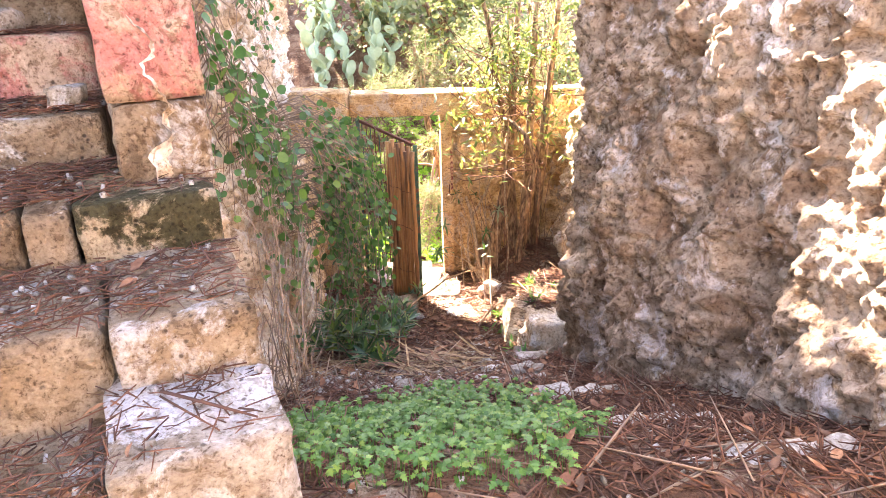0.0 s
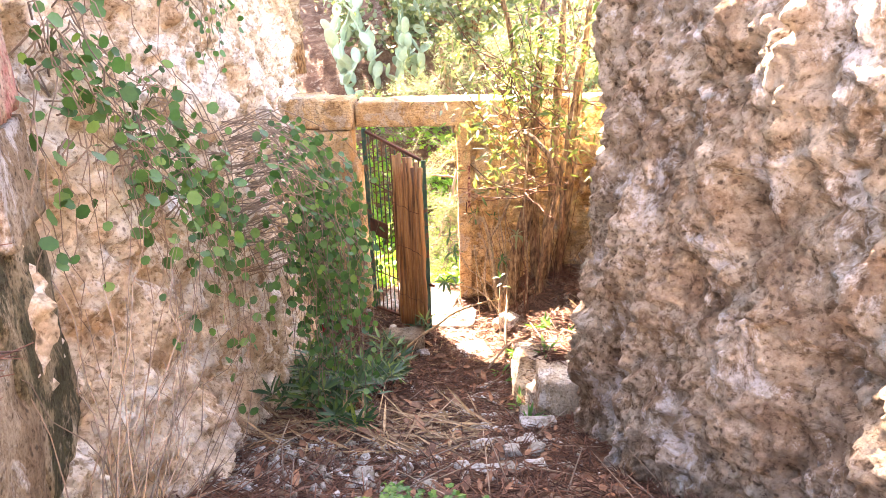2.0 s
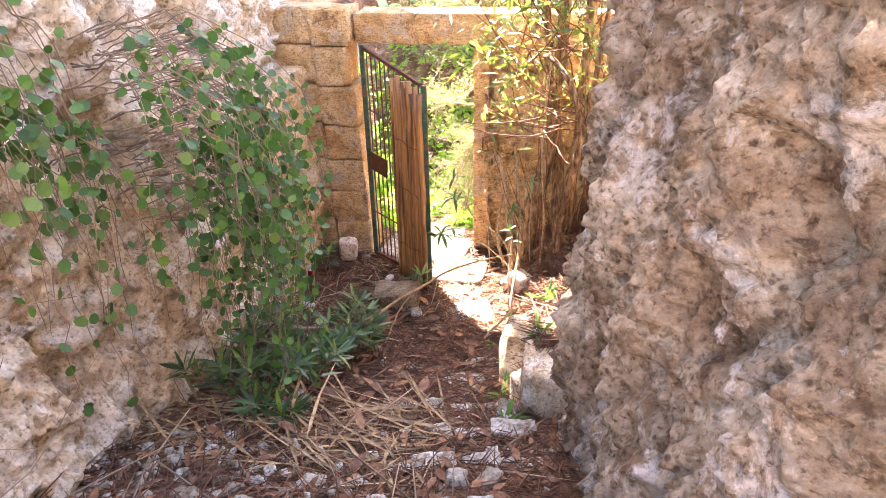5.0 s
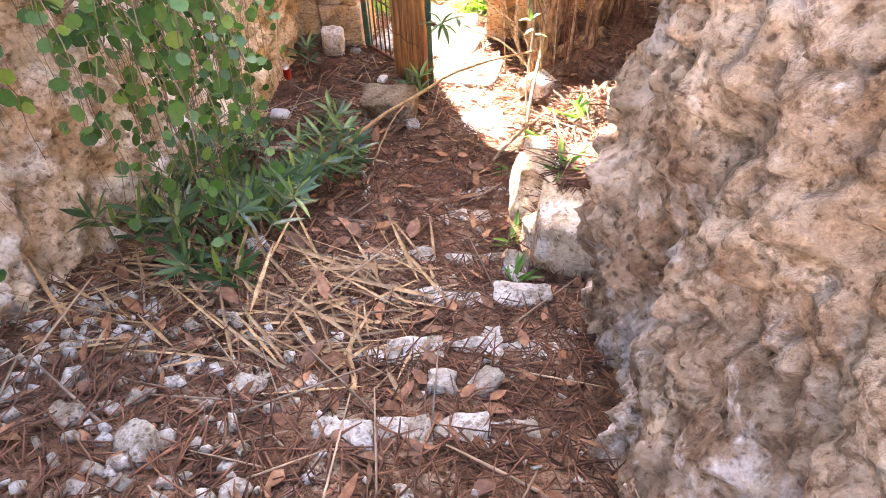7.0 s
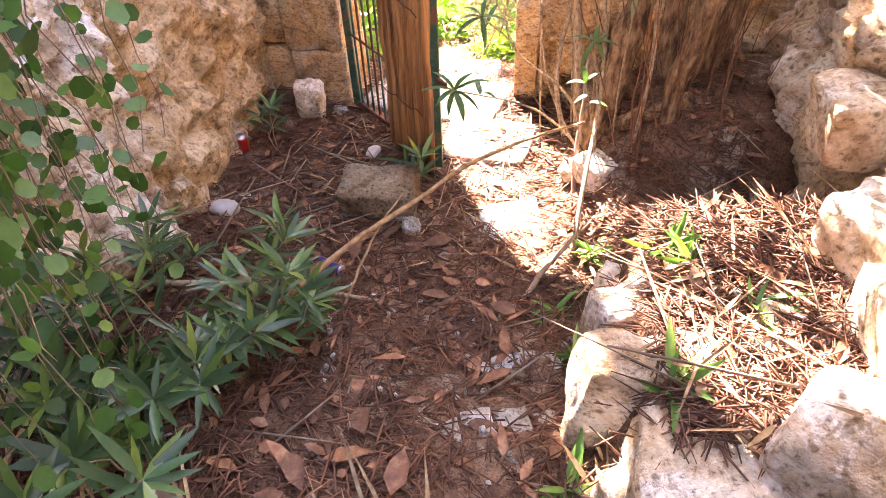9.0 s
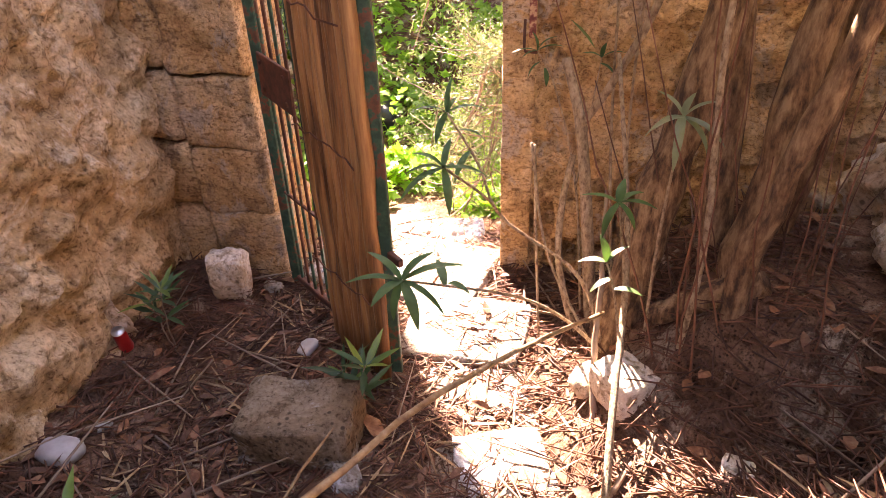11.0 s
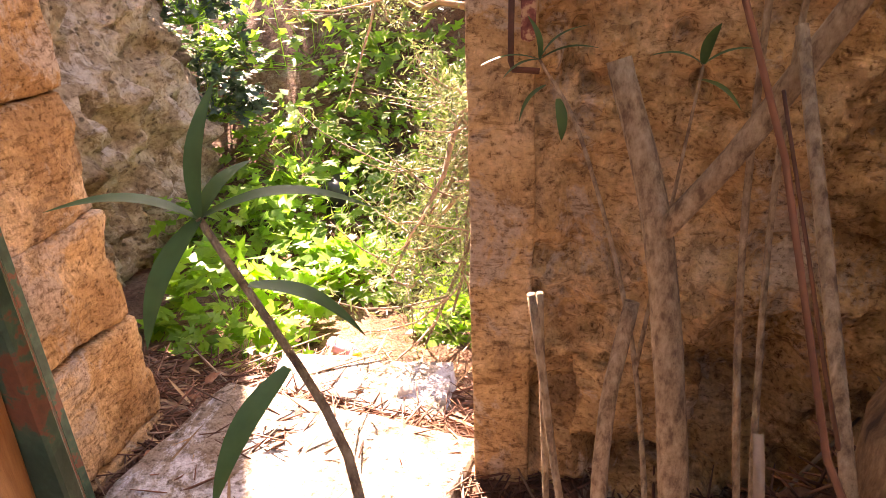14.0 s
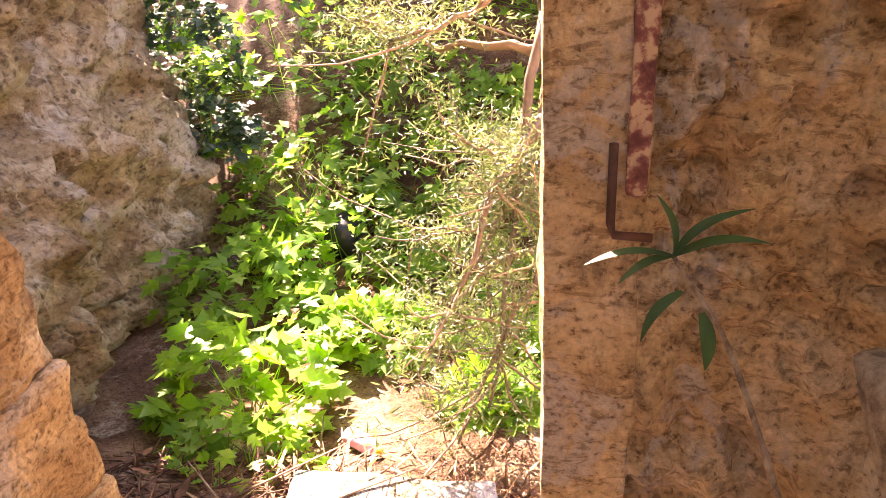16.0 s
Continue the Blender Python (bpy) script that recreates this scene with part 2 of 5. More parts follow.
def tube(name, points, radii, mat, sides=8, knots=0.0, seed=0):
    """A tapered stem through points."""
    pts = np.array(points, float)
    rad = np.interp(np.linspace(0, 1, len(pts)), np.linspace(0, 1, len(radii)), radii)
    tan = np.gradient(pts, axis=0)
    tan /= np.linalg.norm(tan, axis=1, keepdims=True) + 1e-9
    ref = np.array((0.31, 0.17, 0.93)) if abs(tan[0][2]) < 0.8 else np.array((0.93, 0.3, 0.1))
    a = np.cross(tan, ref)
    a /= np.linalg.norm(a, axis=1, keepdims=True)
    b = np.cross(tan, a)
    ang = np.linspace(0, 2 * np.pi, sides, endpoint=False)
    ring = pts[:, None] + rad[:, None, None] * (np.cos(ang)[None, :, None] * a[:, None] + np.sin(ang)[None, :, None] * b[:, None])
    if knots:
        ring += (ring - pts[:, None]) * (knots * rough(ring, 9.0, 3, 0.6, seed))[..., None]
    n = len(pts)
    faces = [(i * sides + j, i * sides + (j + 1) % sides, (i + 1) * sides + (j + 1) % sides, (i + 1) * sides + j) for i in range(n - 1) for j in range(sides)]
    faces += [tuple(range(sides))[::-1], tuple((n - 1) * sides + j for j in range(sides))]
    return mesh_of(name, ring.reshape(-1, 3), faces, mat)


def bend(a, b, sag=0.0, n=10, wobble=0.0, seed=0):
    """Points from a to b, sagging and wobbling."""
    r = np.random.default_rng(seed)
    t = np.linspace(0, 1, n)[:, None]
    p = np.array(a, float) * (1 - t) + np.array(b, float) * t
    p[:, 2] -= (sag * 4 * t * (1 - t))[:, 0]
    w = r.normal(0, 1, (n, 3)).cumsum(0)
    w -= t * w[-1]
    return p + wobble * w * np.sin(np.pi * t)


def joined(name, meshes, mat):
    """Several point sets (verts, faces) as one mesh."""
    verts, faces, base = [], [], 0
    for v, f in meshes:
        verts.append(v)
        faces += [tuple(i + base for i in q) for q in f]
        base += len(v)
    return mesh_of(name, np.concatenate(verts), faces, mat)


def strew(name, template, faces, pos, ahead, up, size, mat, jitter=0.0):
    """Many copies of a small template, set at pos along ahead, as one mesh of islands."""
    T = np.array(template, float)
    ahead = ahead / (np.linalg.norm(ahead, axis=1, keepdims=True) + 1e-9)
    side = np.cross(ahead, up)
    side /= np.linalg.norm(side, axis=1, keepdims=True) + 1e-9
    upp = np.cross(side, ahead)
    size = np.broadcast_to(np.asarray(size, float), (len(pos), 3))
    V = pos[:, None] + T[None, :, 0, None] * size[:, None, 0:1] * ahead[:, None] + T[None, :, 1, None] * size[:, None, 1:2] * side[:, None] + T[None, :, 2, None] * size[:, None, 2:3] * upp[:, None]
    if jitter:
        V = V + RNG.normal(0, jitter, V.shape)
    n, k = len(pos), len(T)
    F = []
    for f in faces:
        F.append((np.array(f)[None] + (np.arange(n) * k)[:, None]))
    F = [tuple(r) for arr in F for r in arr.tolist()]
    return mesh_of(name, V.reshape(-1, 3), F, mat)


LANCE = [(0, 0, 0), (0.3, 0.5, 0.1), (0.3, -0.5, 0.1), (0.65, 0.42, 0.08), (0.65, -0.42, 0.08), (1, 0, -0.12), (0.3, 0, 0), (0.65, 0, -0.03)]
LANCE_F = [(0, 6, 1), (0, 2, 6), (6, 7, 3, 1), (2, 4, 7, 6), (7, 5, 3), (4, 5, 7)]
ROUND = [(0, 0, 0), (0.25, 0.42, 0.06), (0.25, -0.42, 0.06), (0.6, 0.52, 0.02), (0.6, -0.52, 0.02), (0.9, 0.25, -0.04), (0.9, -0.25, -0.04), (0.5, 0, -0.05)]
ROUND_F = [(0, 7, 1), (0, 2, 7), (7, 3, 1), (2, 4, 7), (7, 5, 3), (4, 6, 7), (7, 6, 5)]
BOXY = [(-0.5, -0.5, -0.5), (0.5, -0.4, -0.5), (0.5, 0.5, -0.5), (-0.5, 0.4, -0.5), (-0.4, -0.4, 0.4), (0.4, -0.35, 0.5), (0.3, 0.4, 0.45), (-0.4, 0.35, 0.5)]
BOXY_F = [(3, 2, 1, 0), (4, 5, 6, 7), (0, 1, 5, 4), (1, 2, 6, 5), (2, 3, 7, 6), (3, 0, 4, 7)]
STICK = [(0, 0.5, 0), (0, -0.25, 0.43), (0, -0.25, -0.43), (0.5, 0.55, 0.1), (0.5, -0.2, 0.53), (0.5, -0.2, -0.33), (1, 0.3, 0), (1, -0.15, 0.26), (1, -0.15, -0.26)]
STICK_F = [(0, 1, 4, 3), (1, 2, 5, 4), (2, 0, 3, 5), (3, 4, 7, 6), (4, 5, 8, 7), (5, 3, 6, 8), (2, 1, 0), (6, 7, 8)]


LOBED = [(0, 0, 0), (0.3, 0.5, 0.05), (0.35, 0.22, 0), (0.65, 0.45, 0.0), (0.62, 0.2, -0.02), (1, 0, -0.12), (0.62, -0.2, -0.02), (0.65, -0.45, 0.0), (0.35, -0.22, 0), (0.3, -0.5, 0.05), (0.45, 0, 0.02)]
LOBED_F = [(0, 10, 1), (1, 10, 2), (2, 10, 3), (3, 10, 4), (4, 10, 5), (5, 10, 6), (6, 10, 7), (7, 10, 8), (8, 10, 9), (9, 10, 0)]


def any_way(n, flat=1.0):
    d = RNG.normal(0, 1, (n, 3))
    d[:, 2] *= flat
    return d / np.linalg.norm(d, axis=1, keepdims=True)


# ---- the large structure ----
GROUND_Y = [(-80, 2.3), (-2, 2.24), (2.28, 2.24), (2.57, 2.12), (3.03, 1.845), (3.31, 1.69), (3.78, 1.50), (4.52, 1.11), (5.0, 0.93), (5.48, 0.71), (6.2, 0.475), (6.63, 0.33), (7.2, 0.20), (7.6, 0.15), (8.1, 0.15), (8.6, 0.15), (8.9, 0.03), (9.4, -0.18), (9.8, -0.24), (11.2, -0.2), (12, 0.35), (13, 1.2), (14.5, 2.3), (18, 4.0), (40, 13.0), (90, 20)]
LEFT_X = [(-80, 0.14), (2.28, 0.14), (2.9, -0.12), (3.5, -0.40), (4.6, -0.55), (5.2, -0.63), (6.2, -0.74), (6.9, -0.80), (7.5, -0.88), (8.4, -0.86), (90, -0.86)]
RIGHT_X = [(-80, 2.1), (1.0, 2.1), (2.3, 2.0), (3.3, 1.83), (3.7, 1.77), (4.2, 1.72), (4.5, 1.58), (4.8, 1.44), (5.1, 1.34), (5.35, 1.32), (5.6, 1.6), (90, 1.6)]
SLOPE = 0.165                                # fall of the path towards the gate


def ground_z(x, y):
    z = along(GROUND_Y, y)
    ledge = np.clip((x - 1.17) / 0.10, 0, 1) * np.clip((y - 5.62) / 0.1, 0, 1) * np.clip((7.15 - y) / 0.5, 0, 1)
    z = z + ledge * (np.clip(0.50 + SLOPE * (8.6 - y) - z, 0, 1) + 0.22 * np.clip(x - 1.2, 0, 0.8))
    bank = np.clip((x - 0.86) / 0.55, 0, 1) * np.clip((y - 6.9) / 0.6, 0, 1) * np.clip((8.45 - y) / 0.3, 0, 1)
    z = z + bank * 0.55
    side = np.clip((-0.35 - x) / 0.5, 0, 1) * np.clip((y - 5.5), 0, 1) * np.clip((8.4 - y) / 0.3, 0, 1)
    return z + side * 0.10


def downhill(y, z):
    """A place by the path, given as if the path were level, on the path as it falls."""
    return 8.6 + (y - 8.6) * 0.986 + SLOPE * z, z * 0.986 - (y - 8.6) * SLOPE


def uneven(x, y):
    p = np.stack([x, y, np.zeros_like(x)], -1)
    return 0.022 * rough(p, 3.0, 3, 0.55, 3) + 0.010 * rough(p, 14.0, 2, 0.6, 9)


def ground_at(x, y):
    x, y = np.asarray(x, float), np.asarray(y, float)
    return ground_z(x, y) + uneven(x, y)


def graded(a, b, lo, hi, fine, steps=14):
    """Coordinates that are fine from lo to hi and widen towards a and b."""
    mid = np.arange(lo, hi, fine)
    left = lo - np.geomspace(fine, lo - a, steps)[::-1]
    right = mid[-1] + np.geomspace(fine, b - mid[-1], steps)
    return np.concatenate([left, mid, right])


gx, gy = graded(-90, 90, -1.6, 2.6, 0.03), graded(-80, 90, 0.4, 10.5, 0.03)
GX, GY = np.meshgrid(gx, gy, indexing="ij")
thing("ground", "brown earth path covered with dry needles and leaf litter", "ground", kind="structure", data=sheet("ground", np.stack([GX, GY, ground_at(GX, GY)], -1), EARTH))


def rock_face(name, plan, z0, z1, step, mat, lean, amp, pit, seed, flip=False, thick=1.2, tops=None, flute=0.6, stones=0.0, tilt=0.0, crag=0.0):
    """A rock wall over a plan polyline; lean is how far it draws back per metre of height. Closed at its top and ends by a back sheet."""
    plan = np.array(plan, float)
    seg = np.r_[0, np.cumsum(np.linalg.norm(np.diff(plan, axis=0), axis=1))]
    s = np.arange(0, seg[-1] + step, step)
    X, Y = np.interp(s, seg, plan[:, 0]), np.interp(s, seg, plan[:, 1])
    k = max(3, int(0.25 / step))
    pad = lambda a: np.convolve(np.pad(a, k, mode="edge"), np.ones(2 * k + 1) / (2 * k + 1), "valid")
    X, Y = pad(X), pad(Y)
    T = np.stack([np.gradient(X), np.gradient(Y)], 1)
    T /= np.linalg.norm(T, axis=1, keepdims=True)
    N = np.stack([-T[:, 1], T[:, 0]], 1) * (-1 if flip else 1)
    z = np.arange(z0, z1 + step, step)
    P = np.zeros((len(s), len(z), 3))
    P[..., 0], P[..., 1], P[..., 2] = X[:, None], Y[:, None], z[None]
    if tops:
        top = np.interp(Y, [a for a, b in tops], [b for a, b in tops])
        P[..., 2] = np.minimum(z[None], top[:, None] + 0 * z[None])
    level = P[..., 2] - SLOPE * (8.6 - P[..., 1]) if tilt else P[..., 2]
    P[..., :2] -= N[:, None] * (lean * (level - 1.0))[..., None]
    P[..., 1] += tilt * (level - 1.2)
    Q = P * np.array((1, 1, flute)) + 0.10 * np.stack([rough(P, 2.0, 2, 0.5, seed + k) for k in (1, 2, 3)], -1)
    ridge = 1 - np.abs(rough(Q, 1.7, 3, 0.5, seed + 20))
    d = amp * rough(Q, 0.9, 3, 0.5, seed) + amp * 0.75 * (ridge - 0.6)
    warp = P + 0.06 * np.stack([rough(P, 6.0, 2, 0.5, seed + 30 + k) for k in (1, 2, 3)], -1)
    for scale, depth, share in ((3.0, 1.0, -0.15), (7.5, 0.55, 0.0), (17.0, 0.22, 0.1)):
        h = holes(warp * np.array((1, 1, 0.8)), scale, seed + int(scale * 7))
        keep = np.clip(lumps(P * 1.9, seed + int(scale * 5)) * 2.0 + share, 0, 1)
        d = d - pit * depth * keep * np.clip((0.40 - h) / 0.16, 0, 1)
    if stones:
        F = np.stack([P[..., 0], P[..., 1], P[..., 2] * 1.35], -1) + 0.05 * np.stack([rough(P, 3.0, 2, 0.5, seed + 90 + k) for k in (1, 2, 3)], -1)
        d = d + stones * np.clip((0.55 - holes(F, 3.4, seed + 91)) / 0.3, 0, 1)
    d = d + amp * 0.30 * rough(Q, 5.0, 4, 0.62, seed + 80) - amp * 0.28 * np.abs(rough(P, 8.0, 3, 0.6, seed + 83)) - 0.012 * np.abs(rough(P, 24.0, 2, 0.6, seed + 85))
    if crag:
        bent = P + 0.07 * np.stack([rough(P, 4.0, 3, 0.6, seed + 50 + k) for k in (1, 2, 3)], -1)
        d = d - crag * (0.10 * np.clip(np.abs(rough(bent * np.array((1, 1, 1.3)), 2.6, 4, 0.6, seed + 61)), 0, 0.9) + 0.040 * np.abs(rough(bent, 9.0, 3, 0.62, seed + 63)) + 0.012 * np.abs(rough(P, 34.0, 2, 0.6, seed + 65)) - 0.07)
        fold = np.stack([bent[..., 0], bent[..., 1] + 0.45 * bent[..., 2], 0.5 * bent[..., 2]], -1)
        d = d - crag * (0.17 * np.abs(rough(fold, 1.5, 3, 0.5, seed + 71)) - 0.06)
        for scale, depth in ((4.0, 0.075), (9.0, 0.045), (20.0, 0.020)):
            keep = np.clip(lumps(P * 2.3, seed + int(scale * 3)) * 3.0 + 0.2, 0, 1)
            d = d - crag * depth * keep * np.clip((0.27 - holes(warp * np.array((1, 1, 0.75)), scale, seed + int(scale * 9))) / 0.05, 0, 1)
    P[..., :2] += N[:, None] * d[..., None]
    back = P[:, -1:, :].copy()
    back[..., :2] -= N[:, None] * thick
    low = back.copy()
    low[..., 2] = z0
    return sheet(name, np.concatenate([P, back, low], 1), mat, not flip)


boulder_plan = [(2.35, 0.4), (2.1, 1.4), (2.0, 2.3), (1.86, 3.18), (1.79, 3.77), (1.72, 4.21), (1.63, 4.53), (1.56, 4.82), (1.49, 5.08), (1.47, 5.28), (1.60, 5.46), (1.95, 5.68), (2.5, 5.8)]
thing("wall_right", "tall greyish pink pitted limestone rock face", "rock face", kind="structure", data=rock_face("wall_right", boulder_plan, 0.2, 5.0, 0.0125, ROCK, 0.03, 0.13, 0.09, 5, thick=1.0, tilt=0.07, crag=0.72))
bank_plan = [(2.35, 5.5), (2.15, 5.9), (2.05, 6.5), (1.95, 7.3), (2.05, 8.5)]
thing("wall_bank", "shaded brown earth and rock bank beside the tree", "bank", kind="structure", data=rock_face("wall_bank", bank_plan, -0.2, 3.4, 0.025, WALL, 0.16, 0.14, 0.06, 15, thick=1.0, flute=1.0, stones=0.08, crag=0.8))
left_plan = [(-0.20, 2.95), (-0.40, 3.5), (-0.50, 4.25), (-0.53, 4.85), (-0.60, 5.5), (-0.78, 6.4), (-0.92, 7.1), (-1.0, 7.7), (-1.02, 8.40), (-1.06, 8.75)]
thing("wall_left", "pale cream limestone rock wall with rubble lower down", "rock wall", kind="structure", data=rock_face("wall_left", left_plan, -0.4, 7.2, 0.017, WALL, 0.075, 0.14, 0.06, 25, flip=True, thick=1.5, flute=0.3, stones=0.03, tilt=0.1, crag=0.8))
masonry_plan = [(-0.72, 6.0), (-0.74, 6.5), (-0.79, 7.1), (-0.84, 7.6), (-0.88, 8.28)]
thing("wall_left_masonry", "ochre rubble masonry with crumbling lime mortar beside the gate", "wall", kind="structure", data=rock_face("wall_left_masonry", masonry_plan, -0.2, 1.95, 0.014, RUBBLE, 0.03, 0.05, 0.05, 65, flip=True, thick=0.2, flute=1.0, stones=0.045, crag=0.45))
far_plan = [(-1.40, 8.0), (-1.38, 8.6), (-1.42, 9.3), (-1.52, 10.2), (-1.76, 10.9), (-1.90, 11.2), (-2.6, 11.5), (-3.6, 12.6)]
# Above the view the outcrop is heightened, and dropped past y 11.2, to shape shade.
thing("wall_far", "rough sunlit rock outcrop beyond the gate", "rock outcrop", kind="structure", data=rock_face("wall_far", far_plan, -0.5, 8.6, 0.03, FARROCK, 0.03, 0.17, 0.06, 35, flip=True, thick=2.0, crag=1.0, tops=[(7, 8.6), (10.4, 8.6), (10.6, 8.2), (11.2, 8.2), (11.35, 2.6), (12.6, 2.4)], stones=0.06))

# ---- stairs on the wall's near end ----
SU, SV, SO = Vector((-0.42, 0.907, 0)), Vector((-0.907, -0.42, 0)), Vector((0.17, 2.216, 0))
STAIR_TURN = math.degrees(math.atan2(-SV.y, -SV.x))


def on_stair(u, v, z):
    p = SO + SU * u + SV * v
    return (p.x, p.y, z)


stairs = thing("stone_stairs", "worn limestone block stairs strewn with dry twigs", "stairs", on_stair(0.6, 0.5, 2.2))
for u0, u1, v0, v1, z0, z1, mat, lab in [
    (-0.02, 0.52, 0.0, 0.40, 2.02, 2.495, PALESTEP, "whitened step block"), (0.10, 0.52, 0.42, 1.5, 2.02, 2.40, STEPSTONE, ""),
    (0.31, 0.95, 0.0, 0.36, 2.1, 2.675, STEPSTONE, ""), (0.37, 0.95, 0.37, 1.5, 2.1, 2.665, STEPSTONE, ""),
    (0.83, 1.4, 0.0, 0.42, 2.2, 2.86, MOSSSTONE, "moss-blackened step block"), (0.87, 1.4, 0.43, 0.56, 2.2, 2.85, STEPSTONE, ""), (0.90, 1.5, 0.57, 1.5, 2.2, 2.84, STEPSTONE, ""),
    (1.46, 2.1, 0.30, 0.95, 2.3, 3.04, STEPSTONE, ""), (1.44, 2.1, 0.96, 1.9, 2.3, 3.03, STEPSTONE, ""),
    (2.02, 2.7, 0.30, 2.0, 2.4, 3.30, REDSTONE, "step block with faded red paint"), (2.5, 3.2, 0.30, 2.0, 2.5, 3.55, STEPSTONE, ""),
]:
    c = on_stair((u0 + u1) / 2, (v0 + v1) / 2, (z0 + z1) / 2)
    part("step_block", stone_mesh("step_block", (v1 - v0, u1 - u0, z1 - z0), mat, int(abs(u0) * 50 + v0 * 20), 12, 0.012, 0.985, c, STAIR_TURN), stairs, lab)

pier = thing("stone_pier", "squared limestone pier with peeling red paint", "pier", on_stair(1.1, 0.12, 2.8))
for z0, z1, mat, w in [(2.84, 3.115, STEPSTONE, 0.0), (3.12, 3.62, REDSTONE, 0.012), (3.625, 4.1, REDSTONE, 0.0)]:
    c = on_stair(1.22, 0.12, (z0 + z1) / 2)
    part("block", stone_mesh("block", (0.29 + w, 0.42, z1 - z0), mat, int(z0 * 31), 14, 0.010, 0.99, c, STAIR_TURN), pier)

# ---- the gate wall ----
gate_left = thing("wall_gate_left", "honey-coloured ashlar gate pier", "wall", (-0.7, 8.5, 0), kind="structure")
z = -0.25
rows = [0.42, 0.32, 0.31, 0.31, 0.32, 0.35, 0.34, 0.31]
for i, h in enumerate(rows):
    inset = 0.05 if i == 6 else 0.0
    part("block", stone_mesh("block", (0.34 - inset, 0.38, h - 0.004), ASHLAR, 60 + i, 16, 0.012, 0.988, (-0.54 - inset / 2 - 0.012 * i, 8.39, z + h / 2)), gate_left)
    part("block", stone_mesh("block", (0.50, 0.44, h - 0.012), ASHLAR, 80 + i, 7, 0.014, 0.96, (-0.99, 8.44, z + h / 2 + 0.02)), gate_left)
    z += h
lintel = thing("lintel", "long weathered stone lintel over the gate", "lintel", (0.1, 8.5, 2.05), kind="structure", data=None)
part("beam", stone_mesh("beam", (1.45, 0.40, 0.25), ASHLAR, 5, 18, 0.012, 0.985, (0.28, 8.52, 2.255)), lintel)
gate_right = thing("wall_gate_right", "ochre pitted stone wall with the gate's jamb", "wall", (1.3, 8.4, 0), kind="structure")
part("jamb", stone_mesh("jamb", (0.135, 0.34, 2.30), ASHLAR, 7, 40, 0.010, 0.985, (0.632, 8.64, 1.02), 3), gate_right)
right_plan = [(0.63, 8.53), (1.1, 8.52), (1.6, 8.46), (2.4, 8.40)]
part("masonry", rock_face("masonry", right_plan, -0.1, 2.35, 0.009, ASHLAR, 0.0, 0.05, 0.05, 45, flip=True, thick=0.30, flute=1.0, stones=0.05, crag=0.75), gate_right)

# ---- plain walls that close the place behind the walker ----
close_plan = [(-1.6, 1.2), (-1.4, -1.6), (0.6, -2.2), (2.6, -1.4), (2.4, 0.4)]
thing("wall_behind", "pale limestone rock closing the path behind", "rock wall", kind="structure", data=rock_face("wall_behind", close_plan, 1.8, 4.6, 0.08, WALL, 0.05, 0.1, 0.05, 55, thick=0.8))

# ---- worn paving at the gate's threshold ----
threshold = thing("threshold_paving", "worn pale limestone slabs at the gate's threshold", "paving", (0.2, 8.2, -0.05), kind="structure")
for i, (x, y, w, d) in enumerate([(0.12, 8.40, 0.84, 0.52), (0.50, 7.96, 0.50, 0.42), (0.12, 8.86, 0.62, 0.38), (0.62, 7.58, 0.40, 0.36), (0.75, 7.22, 0.30, 0.32)]):
    part("slab", stone_mesh("slab", (w, d, 0.10), PALESTEP, 160 + i, 7, 0.010, 0.95, (x, y, float(ground_at(x, y)) - (0.018 if y > 8.2 else 0.034)), i * 7 - 10), threshold)

# ---- materials of the things ----
VINE_LEAF = leaf_material("vine_leaf", [(0, 0.025, 0.085, 0.02), (0.5, 0.05, 0.145, 0.035), (0.85, 0.085, 0.20, 0.05), (1, 0.17, 0.28, 0.06)], 0.35, 0.5)
OLEANDER = leaf_material("oleander_leaf", [(0, 0.03, 0.075, 0.035), (0.6, 0.055, 0.125, 0.05), (0.9, 0.10, 0.19, 0.05), (1, 0.22, 0.30, 0.05)], 0.25, 0.35)
BIGLEAF = leaf_material("leathery_leaf", [(0, 0.035, 0.09, 0.036), (0.6, 0.05, 0.12, 0.043), (1, 0.075, 0.155, 0.046)], 0.2, 0.55)
# Paler than BIGLEAF: the sun on one rosette is put into its colour.
PALELEAF = leaf_material("sunlit_tint_leaf", [(0, 0.16, 0.21, 0.14), (1, 0.24, 0.29, 0.19)], 0.3, 0.4)
FRESHLEAF = leaf_material("fresh_leaf", [(0, 0.04, 0.095, 0.035), (0.6, 0.06, 0.135, 0.04), (1, 0.13, 0.24, 0.05)], 0.22, 0.5)
TREE_LEAF = leaf_material("tree_leaf", [(0, 0.06, 0.10, 0.03), (0.5, 0.12, 0.17, 0.05), (1, 0.26, 0.28, 0.10)], 0.45, 0.4)
CLOVER = leaf_material("clover_leaf", [(0, 0.05, 0.15, 0.03), (0.6, 0.085, 0.225, 0.045), (1, 0.19, 0.33, 0.07)], 0.35)
BROAD = leaf_material("broad_leaf", [(0, 0.12, 0.27, 0.035), (0.6, 0.20, 0.40, 0.06), (1, 0.32, 0.50, 0.08)], 0.6)
JUNIPER = leaf_material("juniper_sprig", [(0, 0.10, 0.14, 0.07), (0.6, 0.17, 0.21, 0.12), (1, 0.30, 0.31, 0.20)], 0.32)
DARKTREE = leaf_material("dark_tree_leaf", [(0, 0.02, 0.05, 0.03), (0.6, 0.04, 0.09, 0.05), (1, 0.08, 0.13, 0.07)], 0.3)
